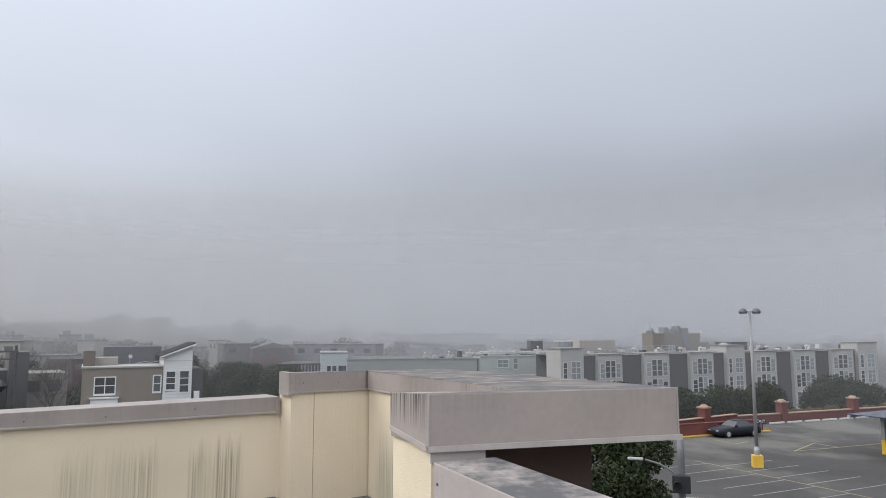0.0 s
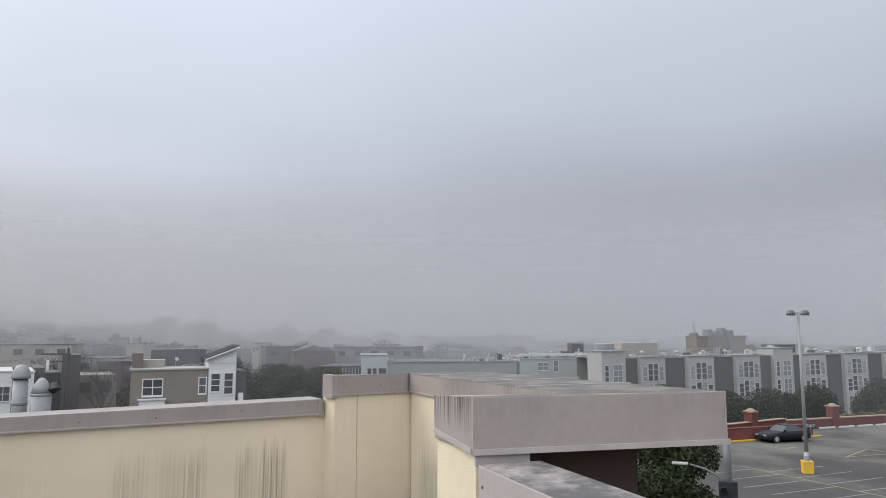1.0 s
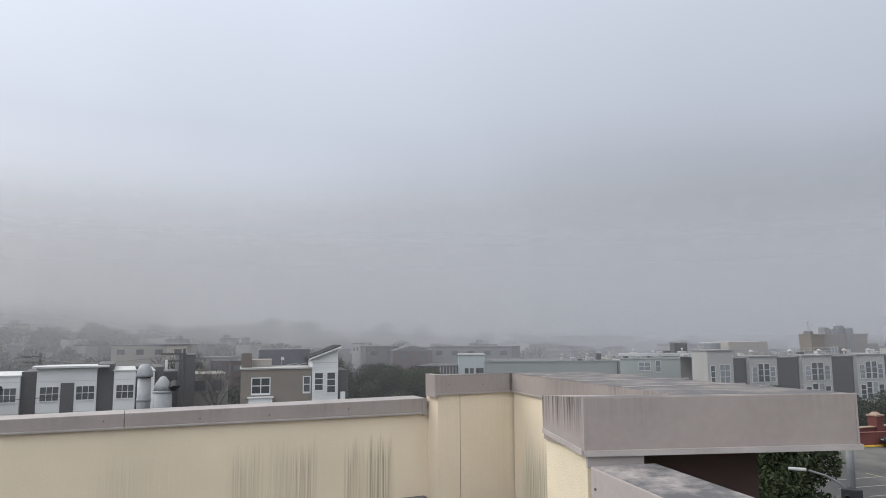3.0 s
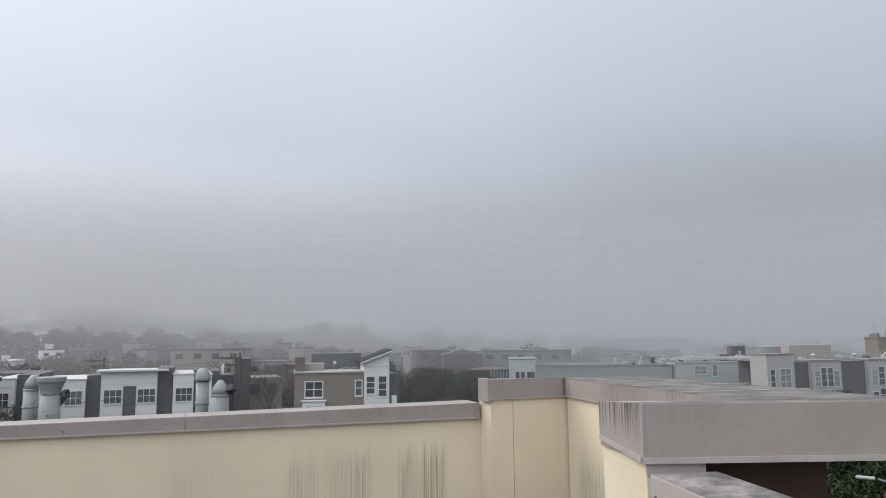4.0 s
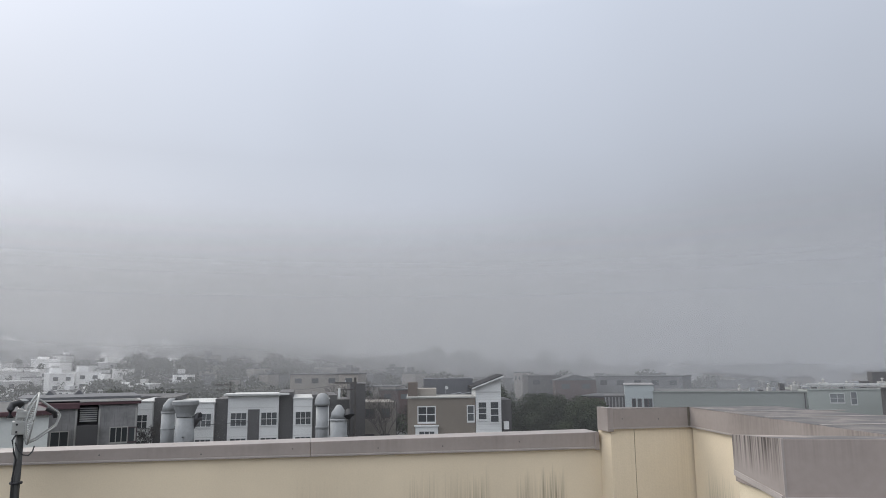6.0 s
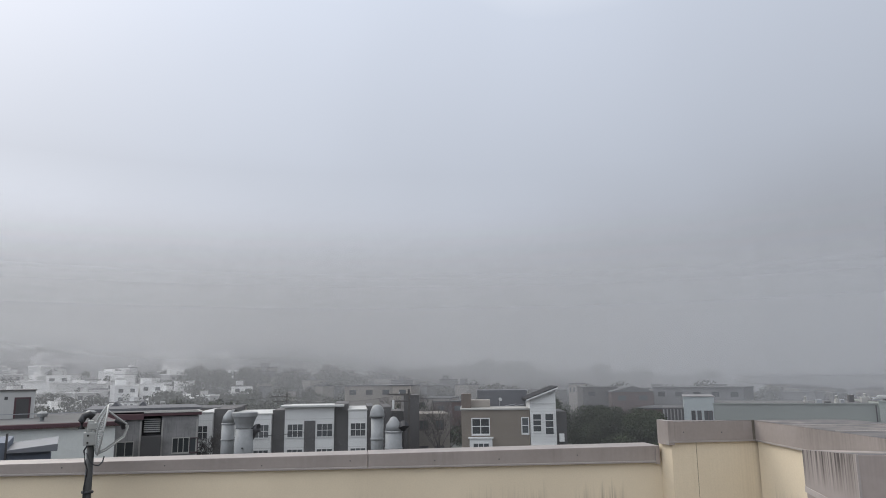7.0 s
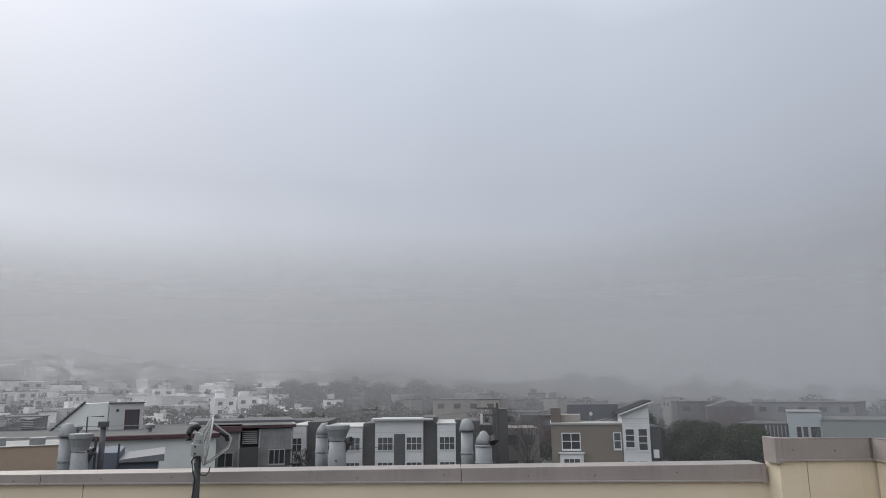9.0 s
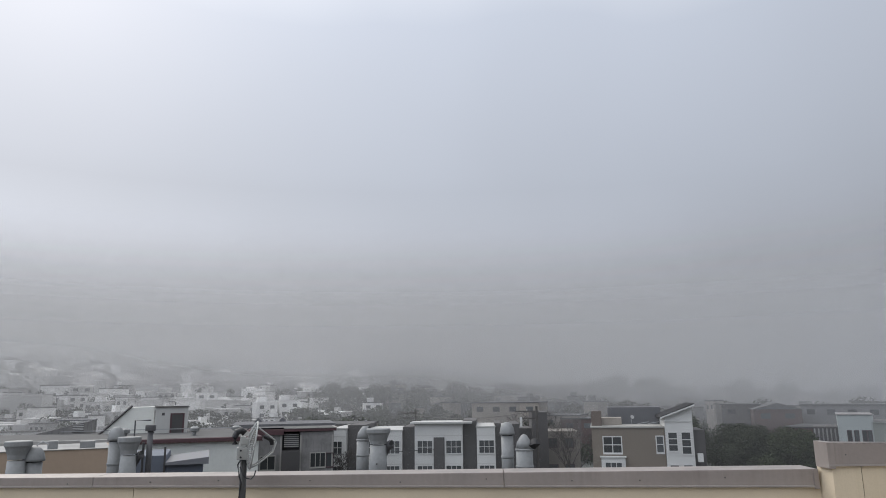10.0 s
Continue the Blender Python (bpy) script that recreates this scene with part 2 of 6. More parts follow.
FOG_COLOUR = (0.595, 0.598, 0.608)
CREAM = (0.66, 0.56, 0.41)
STUCCO = mat("cream_stucco", CREAM, 0.92, vary=0.10, scale=1.2, fine=90, bump=0.22)
STUCCO_NORTH = stained_stucco("cream_stucco_streaked", CREAM, ((-3.2, 0), (-2.9, 0.25), (-2.3, 0.0), (-2.02, 0.0), (-1.9, 0.6), (-1.75, 0.45), (-1.66, 0.1), (-1.55, 0.4), (-1.22, 0.75), (-1.14, 0.05), (-0.90, 0.0), (-0.84, 0.85), (-0.72, 0.5), (-0.66, 0.3), (-0.6, 1.0), (-0.42, 0.95), (-0.34, 0.0), (0.0, 0)), 6.5, 0.22, (0.15, 0.135, 0.09), 0.88)
STUCCO_RETURN = stained_stucco("cream_stucco_mossy", CREAM, ((0.0, 0), (0.15, 0.05), (0.32, 0.9), (0.62, 1.0), (0.9, 0.6), (1.4, 0.3), (3.0, 0)), 6.52, 0.35, (0.22, 0.22, 0.15), 1.0)
# brown threads and joint stain; the front's shade is in this colour too
STUCCO_RAISED = stained_stucco("cream_stucco_shaded", CREAM, ((0.0, 0), (0.02, 0.6), (0.12, 0.35), (0.25, 0.5), (0.275, 0.9), (0.30, 0.25), (0.6, 0.35), (0.82, 0.75), (0.9, 0.6), (1.0, 0)), 7.4, 0.3, (0.40, 0.315, 0.205), 0.26)
COPING = coping_metal("grey_coping", (0.288, 0.249, 0.225), 0.02, 0.22, 0.5, 0.25, rough=0.42, spec=0.6)
COPING_HIGH = coping_metal("grey_coping_worn", (0.288, 0.25, 0.226), 0.0, 0.22, 0.6, 0.9, (0.47, 0.62), 34.0, (0.28, 0.54), 1.7)
FASCIA = coping_metal("grey_fascia", (0.335, 0.287, 0.258), 0.0, 0.15, 0.5, 0.85, (0.42, 0.62), 48.0, (0.34, 0.55))
COPING_PALE = coping_metal("pale_coping", (0.365, 0.325, 0.305), 0.0, 0.15, 1.0, 0.97, (0.5, 0.64), 34.0, (0.35, 0.53), 2.2)
FASCIA_DIRTY = coping_metal("grey_fascia_streaked", (0.32, 0.28, 0.256), 0.02, 0.21, 2.2, 0.3, (0.25, 0.55), 60.0)
SCREW = mat("weathered_screw", (0.11, 0.1, 0.098), 0.6, 0.3, vary=0.2, scale=20, fine=60)
SEALANT = mat("dirty_sealant", (0.13, 0.115, 0.09), 0.9, vary=0.3, scale=3, fine=30)
STUCCO_ROUGH = mat("rough_cream_stucco", (0.68, 0.585, 0.425), 0.95, vary=0.14, scale=2.5, fine=150, bump=0.35)
DRIP_PALE = mat("chalky_drip_edge", (0.385, 0.342, 0.315), 0.7, vary=0.18, scale=5, fine=60)
DRIP = mat("pale_drip_edge", (0.31, 0.277, 0.255), 0.6, vary=0.15, scale=4, fine=50)
ASPHALT = mat("worn_asphalt", (0.047, 0.045, 0.043), 0.9, vary=0.45, scale=0.16, fine=1.5, bump=0.1)


def bleach(m, colour, scale, lo, hi, amount):
    """Pale worn areas with ragged edges over a base material."""
    nt = m.node_tree
    N, L = nt.nodes.new, nt.links.new
    b = nt.nodes["Principled BSDF"]
    under = b.inputs["Base Color"].links[0].from_socket
    co, ns, mr, mx = N("ShaderNodeTexCoord"), N("ShaderNodeTexNoise"), N("ShaderNodeMapRange"), N("ShaderNodeMix")
    ns.inputs["Scale"].default_value, ns.inputs["Detail"].default_value, ns.inputs["Roughness"].default_value = scale, 8.0, 0.62
    L(co.outputs["Object"], ns.inputs["Vector"])
    L(ns.outputs["Fac"], mr.inputs[0])
    mr.inputs[1].default_value, mr.inputs[2].default_value, mr.inputs[4].default_value = lo, hi, amount
    mx.data_type = "RGBA"
    L(mr.outputs[0], mx.inputs[0])
    L(under, mx.inputs[6])
    mx.inputs[7].default_value = (*colour, 1)
    L(mx.outputs[2], b.inputs["Base Color"])


bleach(ASPHALT, (0.13, 0.127, 0.112), 0.09, 0.50, 0.60, 0.65)
EARTH = mat("ground_mix", (0.07, 0.075, 0.068), 0.95, vary=0.5, scale=0.03, fine=0.3)
ROOFING = mat("roof_membrane", (0.10, 0.10, 0.098), 0.9, vary=0.2, scale=0.6, fine=30, bump=0.2)
ROOF_WHITE = mat("white_roof_coating", (0.3, 0.3, 0.293), 0.8, vary=0.25, scale=0.3, fine=3)
BROWN_DARK = mat("dark_brown_paint", (0.06, 0.035, 0.028), 0.85, vary=0.15)
SOFFIT = mat("dark_soffit", (0.05, 0.035, 0.03), 0.9, vary=0.1)
RED_WALL = mat("red_brick_paint", (0.115, 0.036, 0.03), 0.85, vary=0.2, scale=0.8, fine=12)
TAN_CAP = mat("tan_concrete_cap", (0.27, 0.19, 0.14), 0.85, vary=0.15, scale=2, fine=20)
TAUPE = mat("taupe_siding", (0.185, 0.158, 0.128), 0.85, vary=0.10, scale=0.5, fine=10)
CHIMNEY = mat("red_brown_siding", (0.125, 0.1, 0.084), 0.85, vary=0.12, scale=0.6, fine=8)
WHITE = mat("white_paint", (0.61, 0.612, 0.595), 0.7, vary=0.07, scale=0.5, fine=10)
OFFWHITE = mat("off_white_paint", (0.47, 0.47, 0.455), 0.8, vary=0.1, scale=0.4, fine=8)
SIDING = mat("pale_lap_siding", (0.72, 0.73, 0.69), 0.8, vary=0.12, scale=0.5, fine=6)
DARKGREY = mat("charcoal_panel", (0.07, 0.067, 0.067), 0.75, vary=0.12, scale=0.4, fine=8)
MIDGREY = mat("weathered_grey_boards", (0.205, 0.2, 0.197), 0.85, vary=0.4, scale=0.8, fine=5, streak=0.75, streak_col=(0.08, 0.08, 0.085))
ROOF_TAR = mat("dark_roll_roofing", (0.032, 0.032, 0.034), 0.95, vary=0.2, scale=0.8, fine=8, spec=0.1)
SLATE = mat("slate_roof", (0.10, 0.102, 0.11), 0.85, vary=0.2, scale=0.5, fine=6)
BLUEGREY = mat("blue_grey_paint", (0.13, 0.15, 0.185), 0.8, vary=0.1, scale=0.4, fine=6)
MAROON = mat("maroon_fascia", (0.085, 0.045, 0.05), 0.8, vary=0.15, scale=0.5, fine=6)
TAN = mat("tan_stucco", (0.41, 0.315, 0.235), 0.9, vary=0.1, scale=0.4, fine=6)
TEAL = mat("pale_teal_panel", (0.36, 0.392, 0.387), 0.7, vary=0.08, scale=0.4, fine=6)
GREYGREEN = mat("grey_green_panel", (0.235, 0.25, 0.232), 0.8, vary=0.08, scale=0.1, fine=3)
BRICK = mat("dull_red_brick", (0.075, 0.046, 0.042), 0.9, vary=0.2, scale=0.5, fine=6)
TRIMW = mat("white_window_frame", (0.6, 0.6, 0.585), 0.6, vary=0.05, scale=1, fine=10)
TRIMD = mat("dark_window_frame", (0.06, 0.04, 0.045), 0.6, vary=0.05, scale=1, fine=10)
TRIM_BAY = mat("pale_grey_window_frame", (0.5, 0.5, 0.485), 0.7, vary=0.05, scale=1, fine=10)
GLASS = glossy("window_glass", (0.07, 0.076, 0.08), 0.12, rnd=0.5)
BLIND = mat("drawn_blind", (0.2, 0.21, 0.215), 0.6, vary=0.1, scale=0.6, fine=8, island=0.3)
GALV = mat("galvanised_steel", (0.245, 0.252, 0.252), 0.6, 0.25, vary=0.22, scale=3.0, fine=18)
STEEL = mat("grey_steel", (0.33, 0.34, 0.35), 0.5, 0.5, vary=0.12, scale=2, fine=20)
DARK_STEEL = mat("dark_steel", (0.10, 0.10, 0.105), 0.5, 0.4, vary=0.15, scale=4, fine=30)
POLE_GREY = mat("painted_pole", (0.23, 0.23, 0.228), 0.5, vary=0.08, scale=2, fine=20)
MAST_GREY = mat("dull_galvanised_mast", (0.135, 0.137, 0.138), 0.6, 0.2, vary=0.15, scale=2, fine=20)
YELLOW = mat("yellow_paint", (0.6, 0.36, 0.04), 0.7, vary=0.15, scale=1.5, fine=12)
LINE = mat("faded_line_paint", (0.2, 0.2, 0.188), 0.85, vary=0.4, scale=1.2, fine=8)
LINE_Y = mat("faded_yellow_line", (0.24, 0.205, 0.11), 0.85, vary=0.4, scale=1.2, fine=8)
CONCRETE = mat("pale_concrete", (0.5, 0.49, 0.46), 0.85, vary=0.15, scale=2, fine=15)
BLACK = mat("black_plastic", (0.018, 0.018, 0.02), 0.5, vary=0.1, scale=3, fine=20)
RUBBER = mat("tyre_rubber", (0.02, 0.02, 0.02), 0.85, vary=0.1)
CARPAINT = mat("dark_car_paint", (0.012, 0.013, 0.018), 0.4, vary=0.05, scale=1, fine=5, spec=0.25)
RIM = mat("alloy_rim", (0.6, 0.6, 0.6), 0.3, 0.8, vary=0.05)
DISHWHITE = mat("dish_white_metal", (0.37, 0.375, 0.36), 0.45, 0.2, vary=0.1, scale=8, fine=40)
POLE_DARK = mat("dark_oily_pole", (0.05, 0.05, 0.048), 0.5, 0.3, vary=0.35, scale=6, fine=40)
BARK = mat("bark", (0.06, 0.054, 0.05), 0.95, vary=0.3, scale=3, fine=25, bump=0.3)
LEAF = mat("dark_leaves", (0.034, 0.045, 0.02), 0.85, vary=0.5, scale=0.9, fine=6, spec=0.2)
LEAF2 = mat("olive_leaves", (0.034, 0.042, 0.025), 0.9, vary=0.4, scale=0.5, fine=4, spec=0.15)
LEAF_DRY = mat("dry_olive_leaves", (0.13, 0.11, 0.07), 0.9, vary=0.4, scale=1.5, fine=6, spec=0.15)
PALEPANEL = mat("pale_green_grey_panel", (0.31, 0.332, 0.305), 0.8, vary=0.08, scale=0.1, fine=3)
BLUEPALE = mat("pale_blue_roof", (0.17, 0.176, 0.192), 0.7, vary=0.1, scale=0.5, fine=5)
BAY = mat("pale_grey_bay", (0.335, 0.328, 0.305), 0.8, vary=0.08, scale=0.4, fine=8)
HILL_WALL = mat("hillside_walls", (0.86, 0.85, 0.82), 0.9, vary=0.08, scale=0.1, fine=1)


def per_island(m, darkest):
    """Every loose piece of a joined mesh takes its own shade."""
    nt = m.node_tree
    N, L = nt.nodes.new, nt.links.new
    b = nt.nodes["Principled BSDF"]
    under = b.inputs["Base Color"].links[0].from_socket
    geo, mr, mx = N("ShaderNodeNewGeometry"), N("ShaderNodeMapRange"), N("ShaderNodeMix")
    L(geo.outputs["Random Per Island"], mr.inputs[0])
    mr.inputs[3].default_value, mr.inputs[4].default_value = darkest, 1.15
    mx.data_type, mx.blend_type = "RGBA", "MULTIPLY"
    mx.inputs[0].default_value = 1.0
    L(under, mx.inputs[6])
    L(mr.outputs[0], mx.inputs[7])
    L(mx.outputs[2], b.inputs["Base Color"])


per_island(HILL_WALL, 0.42)
HAZE_WHITE = mat("far_white_wall", (0.76, 0.755, 0.74), 0.9, vary=0.1, scale=0.1, fine=1, island=0.12)
HAZE_GREY = mat("far_grey_wall", (0.15, 0.15, 0.152), 0.9, vary=0.15, scale=0.1, fine=1, island=0.3)
HAZE_TAN = mat("far_tan_wall", (0.27, 0.245, 0.215), 0.9, vary=0.1, scale=0.1, fine=1, island=0.25)
HAZE_ROOF = mat("far_roof", (0.075, 0.075, 0.078), 0.9, vary=0.2, scale=0.1, fine=1, island=0.3)
SOLAR = glossy("solar_panel", (0.05, 0.06, 0.09), 0.25)

# ---------------------------------------------------------------- mesh helpers


def finish(name, bm, material, parent=None, label="", smooth=False):
    me = bpy.data.meshes.new(name)
    bmesh.ops.recalc_face_normals(bm, faces=bm.faces)
    bm.to_mesh(me)
    bm.free()
    me.materials.append(material)
    if smooth:
        for p in me.polygons:
            p.use_smooth = True
    ob = new(name, me)
    if parent:
        ob.parent = parent
    if label:
        ob["label"] = label
    return ob


def part(name, bm, material, parent, label="", smooth=False):
    return finish(name, bm, material, parent, label, smooth)


def cuboid(bm, x0, x1, y0, y1, z0, z1):
    vs = [bm.verts.new((x, y, z)) for z in (z0, z1) for x, y in ((x0, y0), (x1, y0), (x1, y1), (x0, y1))]
    for f in ((3, 2, 1, 0), (4, 5, 6, 7), (0, 1, 5, 4), (1, 2, 6, 5), (2, 3, 7, 6), (3, 0, 4, 7)):
        bm.faces.new([vs[i] for i in f])
    return vs


def box(x0, x1, y0, y1, z0, z1, bevel=0.0):
    bm = bmesh.new()
    cuboid(bm, x0, x1, y0, y1, z0, z1)
    if bevel:
        bmesh.ops.bevel(bm, geom=bm.edges[:], offset=bevel, segments=2, affect="EDGES", profile=0.6)
    return bm


def prism(points, z0, z1, tops=None, bevel=0.0):
    """Upright prism over a plan outline; tops: a height for each corner."""
    bm = bmesh.new()
    lo = [bm.verts.new((x, y, z0)) for x, y in points]
    hi = [bm.verts.new((x, y, tops[i] if tops else z1)) for i, (x, y) in enumerate(points)]
    bm.faces.new(lo[::-1])
    bm.faces.new(hi)
    n = len(points)
    for i in range(n):
        bm.faces.new((lo[i], lo[(i + 1) % n], hi[(i + 1) % n], hi[i]))
    if bevel:
        bmesh.ops.bevel(bm, geom=bm.edges[:], offset=bevel, segments=2, affect="EDGES", profile=0.6)
    return bm


def tube(bm, points, radii, seg=10, cap=True):
    """Round tube through points."""
    rings = []
    n = len(points)
    pts = [Vector(p) for p in points]
    for i, p in enumerate(pts):
        d = (pts[min(i + 1, n - 1)] - pts[max(i - 1, 0)]).normalized()
        side = d.cross(Vector((0, 0, 1)))
        if side.length < 1e-3:
            side = Vector((1, 0, 0))
        side.normalize()
        other = side.cross(d)
        r = radii[i] if isinstance(radii, (list, tuple)) else radii
        rings.append([bm.verts.new(p + side * (r * math.cos(2 * math.pi * k / seg)) + other * (r * math.sin(2 * math.pi * k / seg))) for k in range(seg)])
    for a, b in zip(rings, rings[1:]):
        for k in range(seg):
            bm.faces.new((a[k], a[(k + 1) % seg], b[(k + 1) % seg], b[k]))
    if cap:
        bm.faces.new(rings[0][::-1])
        bm.faces.new(rings[-1])
    return bm


def lathe(profile, seg=20):
    """Turned body about z from (radius, height) pairs."""
    bm = bmesh.new()
    tube(bm, [(0, 0, z) for r, z in profile], [r for r, z in profile], seg)
    return bm


def empty(name, m, label="", category="", group="", kind=""):
    ob = new(name)
    ob.empty_display_size = 0.2
    ob.matrix_basis = m
    return tagged(ob, label, category, group, kind)


def frame_at(x, y, z, az):
    """Local frame with its x axis along the compass angle az; y then points 90 degrees to the left of it."""
    return pose(x, y, z, 0, 0, 90 - az)


# ---------------------------------------------------------------- our own roof: parapets
AX = 55.0                                  # the low wall's heading
U, V = heading(AX), heading(AX - 90)       # along it, and outwards over it
DECK = 5.79
HI, CAPH, LOW = 7.09, 0.2, 6.843
LOWH = 0.152                               # depth of the low coping's face at its right end
P0 = Vector((-1.525, 7.13, 0))             # front left corner of the raised wall
PB = P0 + U * 0.878                        # inner corner
A0 = P0 + V * 0.26                         # right end of the low wall
AXR = 152.0                                # the return wall's heading
UR, VR = heading(AXR), heading(AXR - 90)


def structure(ob, m, label, category):
    ob.matrix_basis = m
    return tagged(ob, label, category, kind="structure")


def plan(*points):
    return [p[:2] for p in points]


def screw_row(parent, x0, x1, step, y, z):
    """Small dark screw heads along a coping's face."""
    bm = bmesh.new()
    tube(bm, [(0, 0, 0), (0, -0.006, 0)], [0.007, 0.005], 8)
    first = None
    x = x0
    while x < x1:
        if first is None:
            first = part("screw", bm, SCREW, parent)
            ob = first
        else:
            ob = new("screw", first.data)
            ob.parent = parent
        ob.location = (x, y, z + random.uniform(-0.02, 0.02))
        x += step * random.uniform(0.8, 1.2)


# low wall, in panels with open joints
wn = empty("wall_north", frame_at(A0.x, A0.y, 0, AX), "cream stucco parapet wall with dark drip stains", "wall", kind="structure")
for x0, x1 in ((-6.5, 0.025), (-12.4, -6.506), (-17.0, -12.406)):
    part("panel", box(x0, x1, 0.03, 0.31, DECK - 0.02, LOW - 0.1), STUCCO_NORTH, wn)
lc = empty("trim_low", frame_at(A0.x, A0.y, LOW, AX), "weathered grey metal coping on the low parapet", "coping", kind="structure")


def narrowing(bm):
    """The face grows shallower away from the raised wall, and the top falls a little."""
    for v in bm.verts:
        if v.co.z < -0.05:
            v.co.z += 0.0045 * min(7.5, -v.co.x)
        else:
            v.co.z -= 0.0052 * min(8.5, -v.co.x)
    return bm


for x0, x1 in ((-2.9, -0.004), (-6.9, -2.904), (-10.9, -6.904), (-17.0, -10.904)):
    part("coping_length", narrowing(box(x0, x1, 0.0, 0.36, -LOWH, 0.0, 0.006)), COPING, lc)
    part("drip_edge", narrowing(box(x0, x1, -0.012, 0.03, -LOWH - 0.012, -LOWH + 0.006, 0.003)), DRIP, lc, "thin pale drip edge")
part("end_flange", box(-0.05, -0.006, -0.014, 0.0, -LOWH - 0.024, 0.002, 0.002), COPING, lc)
screw_row(lc, -11.6, -0.2, 0.75, -0.001, -0.09)

# raised wall
wr = empty("wall_raised", frame_at(P0.x, P0.y, 0, AX), "raised cream stucco wall with a vertical control joint", "wall", kind="structure")
part("panel", box(0.02, 0.268, 0.02, 0.32, DECK - 0.02, HI - CAPH), STUCCO_RAISED, wr)
part("panel", box(0.274, 1.2, 0.02, 0.32, DECK - 0.02, HI - CAPH), STUCCO_RAISED, wr)
part("joint_sealant", box(0.268, 0.274, 0.026, 0.2, DECK - 0.02, HI - CAPH), SEALANT, wr, "dark sealant in the joint")
# its return, running back towards the canopy
wt = structure(finish("wall_return", box(0, 2.85, 0.02, 0.3, DECK - 0.02, HI - CAPH), STUCCO_RETURN), frame_at(PB.x, PB.y, 0, AXR), "cream stucco return wall with green-grey stains", "wall")
# coping over both: broad flat top, deep face, and an end piece that laps over its left end
PE = P0 - U * 0.012
PD = PB + UR * 2.9
PF = Vector((0.0, 8.02, 0))
PG = Vector((1.74, 5.34, 0))
hc = empty("trim_high", Matrix.Translation((0, 0, HI)), "broad grey coping on the raised wall, stained by rain", "coping", kind="structure")
part("coping_sheet", prism(plan(PE, PB, PD, PG, PF, PE + V * 0.25), -0.19, 0, bevel=0.005), COPING_HIGH, hc)
part("drip_edge", prism(plan(PE - V * 0.008, PB - V * 0.008 - U * 0.006, PB + V * 0.02, PE + V * 0.02), -0.2, -0.185), DRIP, hc)
part("drip_edge", prism(plan(PB - VR * 0.008, PD - VR * 0.008, PD + VR * 0.02, PB + VR * 0.02), -0.2, -0.185), DRIP, hc)
part("end_plate", prism(plan(PE - U * 0.006 - V * 0.006, PE + U * 0.055 - V * 0.006, PE + U * 0.055 + V * 0.252, PE - U * 0.006 + V * 0.252), -0.222, 0.007, bevel=0.003), COPING, hc, "lapped end piece of the coping")
seam = part("corner_seam", box(-0.012, 0.012, -0.004, 0.005, -0.2, 0.002), SEALANT, hc, "dark seam at the inner corner")
seam.matrix_basis = frame_at(PB.x - 0.012, PB.y - 0.008, 0, AX)
# raised lap joints that cross the top sheet
for q in (0.75, 1.45, 2.2):
    a = PB + UR * q
    part("lap_joint", prism(plan(a + VR * 0.01, a + VR * 0.01 + UR * 0.03, a + VR * 1.15 + UR * 0.03, a + VR * 1.15), -0.004, 0.005), DRIP, hc)
face = part("face_plate", box(-0.002, 0.76, -0.0015, 0.004, -0.18, -0.01), COPING_HIGH, hc)
face.matrix_basis = frame_at(P0.x, P0.y, 0, AX)
screw_row(face, 0.14, 0.75, 0.34, -0.001, -0.1)

# canopy with the deep fascia
AX2 = 72.8
U2, V2, VS = heading(AX2), heading(AX2 - 90), heading(-24.8)
CANZ = 7.215
M0 = Vector((-0.063, 3.30, 0))
MR = M0 + U2 * 1.33
ML = M0 + VS * 0.50
cf = empty("canopy", Matrix.Translation((0, 0, CANZ)), "deep grey metal canopy fascia, streaked with dirt", "canopy", kind="structure")
part("fascia", prism(plan(M0, MR, MR + V2 * 0.1, ML + U2 * 0.5 + V2 * 0.05, ML), -0.25, 0, tops=(0.0, 0.0, -0.005, -0.08, -0.03), bevel=0.004), FASCIA, cf)


def drip(points, drop):
    """Pale folded strip along a lower edge, its far end lifted."""
    bm = prism(plan(*points), -0.262, -0.236)
    for v in bm.verts:
        k = min(max((v.co.xy - M0.xy).dot(VS.xy) / 0.5, 0), 1)
        v.co.z += drop * k
    return bm


part("drip_edge", drip((M0 - V2 * 0.011 - U2 * 0.009, MR - V2 * 0.011 + U2 * 0.018, MR + V2 * 0.02 + U2 * 0.018, M0 + V2 * 0.02), 0.0), DRIP_PALE, cf, "pale drip edge")
part("drip_edge", drip((M0 - U2 * 0.009 + VS * 0.021, M0 + U2 * 0.02 + VS * 0.021, ML + U2 * 0.02, ML - U2 * 0.006), 0.04), DRIP_PALE, cf, "pale drip edge")
side = prism(plan(M0 - U2 * 0.003, M0 + U2 * 0.004, ML + U2 * 0.004, ML - U2 * 0.003), -0.245, 0, tops=(0.0, 0.0, -0.03, -0.03))
for v in side.verts:
    if v.co.z < -0.2 and (v.co.xy - M0.xy).dot(VS.xy) > 0.3:
        v.co.z += 0.04
part("side_fascia", side, FASCIA_DIRTY, cf, "grey side plate with dark dirt runs")
part("corner_bead", box(-0.005, 0.005, -0.005, 0.005, -0.24, 0.002, 0.001), DRIP, cf).matrix_basis = frame_at(M0.x - 0.001, M0.y, 0, AX2)
part("end_bead", box(-0.004, 0.006, -0.004, 0.006, -0.24, 0.002, 0.001), DRIP, cf).matrix_basis = frame_at(MR.x, MR.y, 0, AX2)
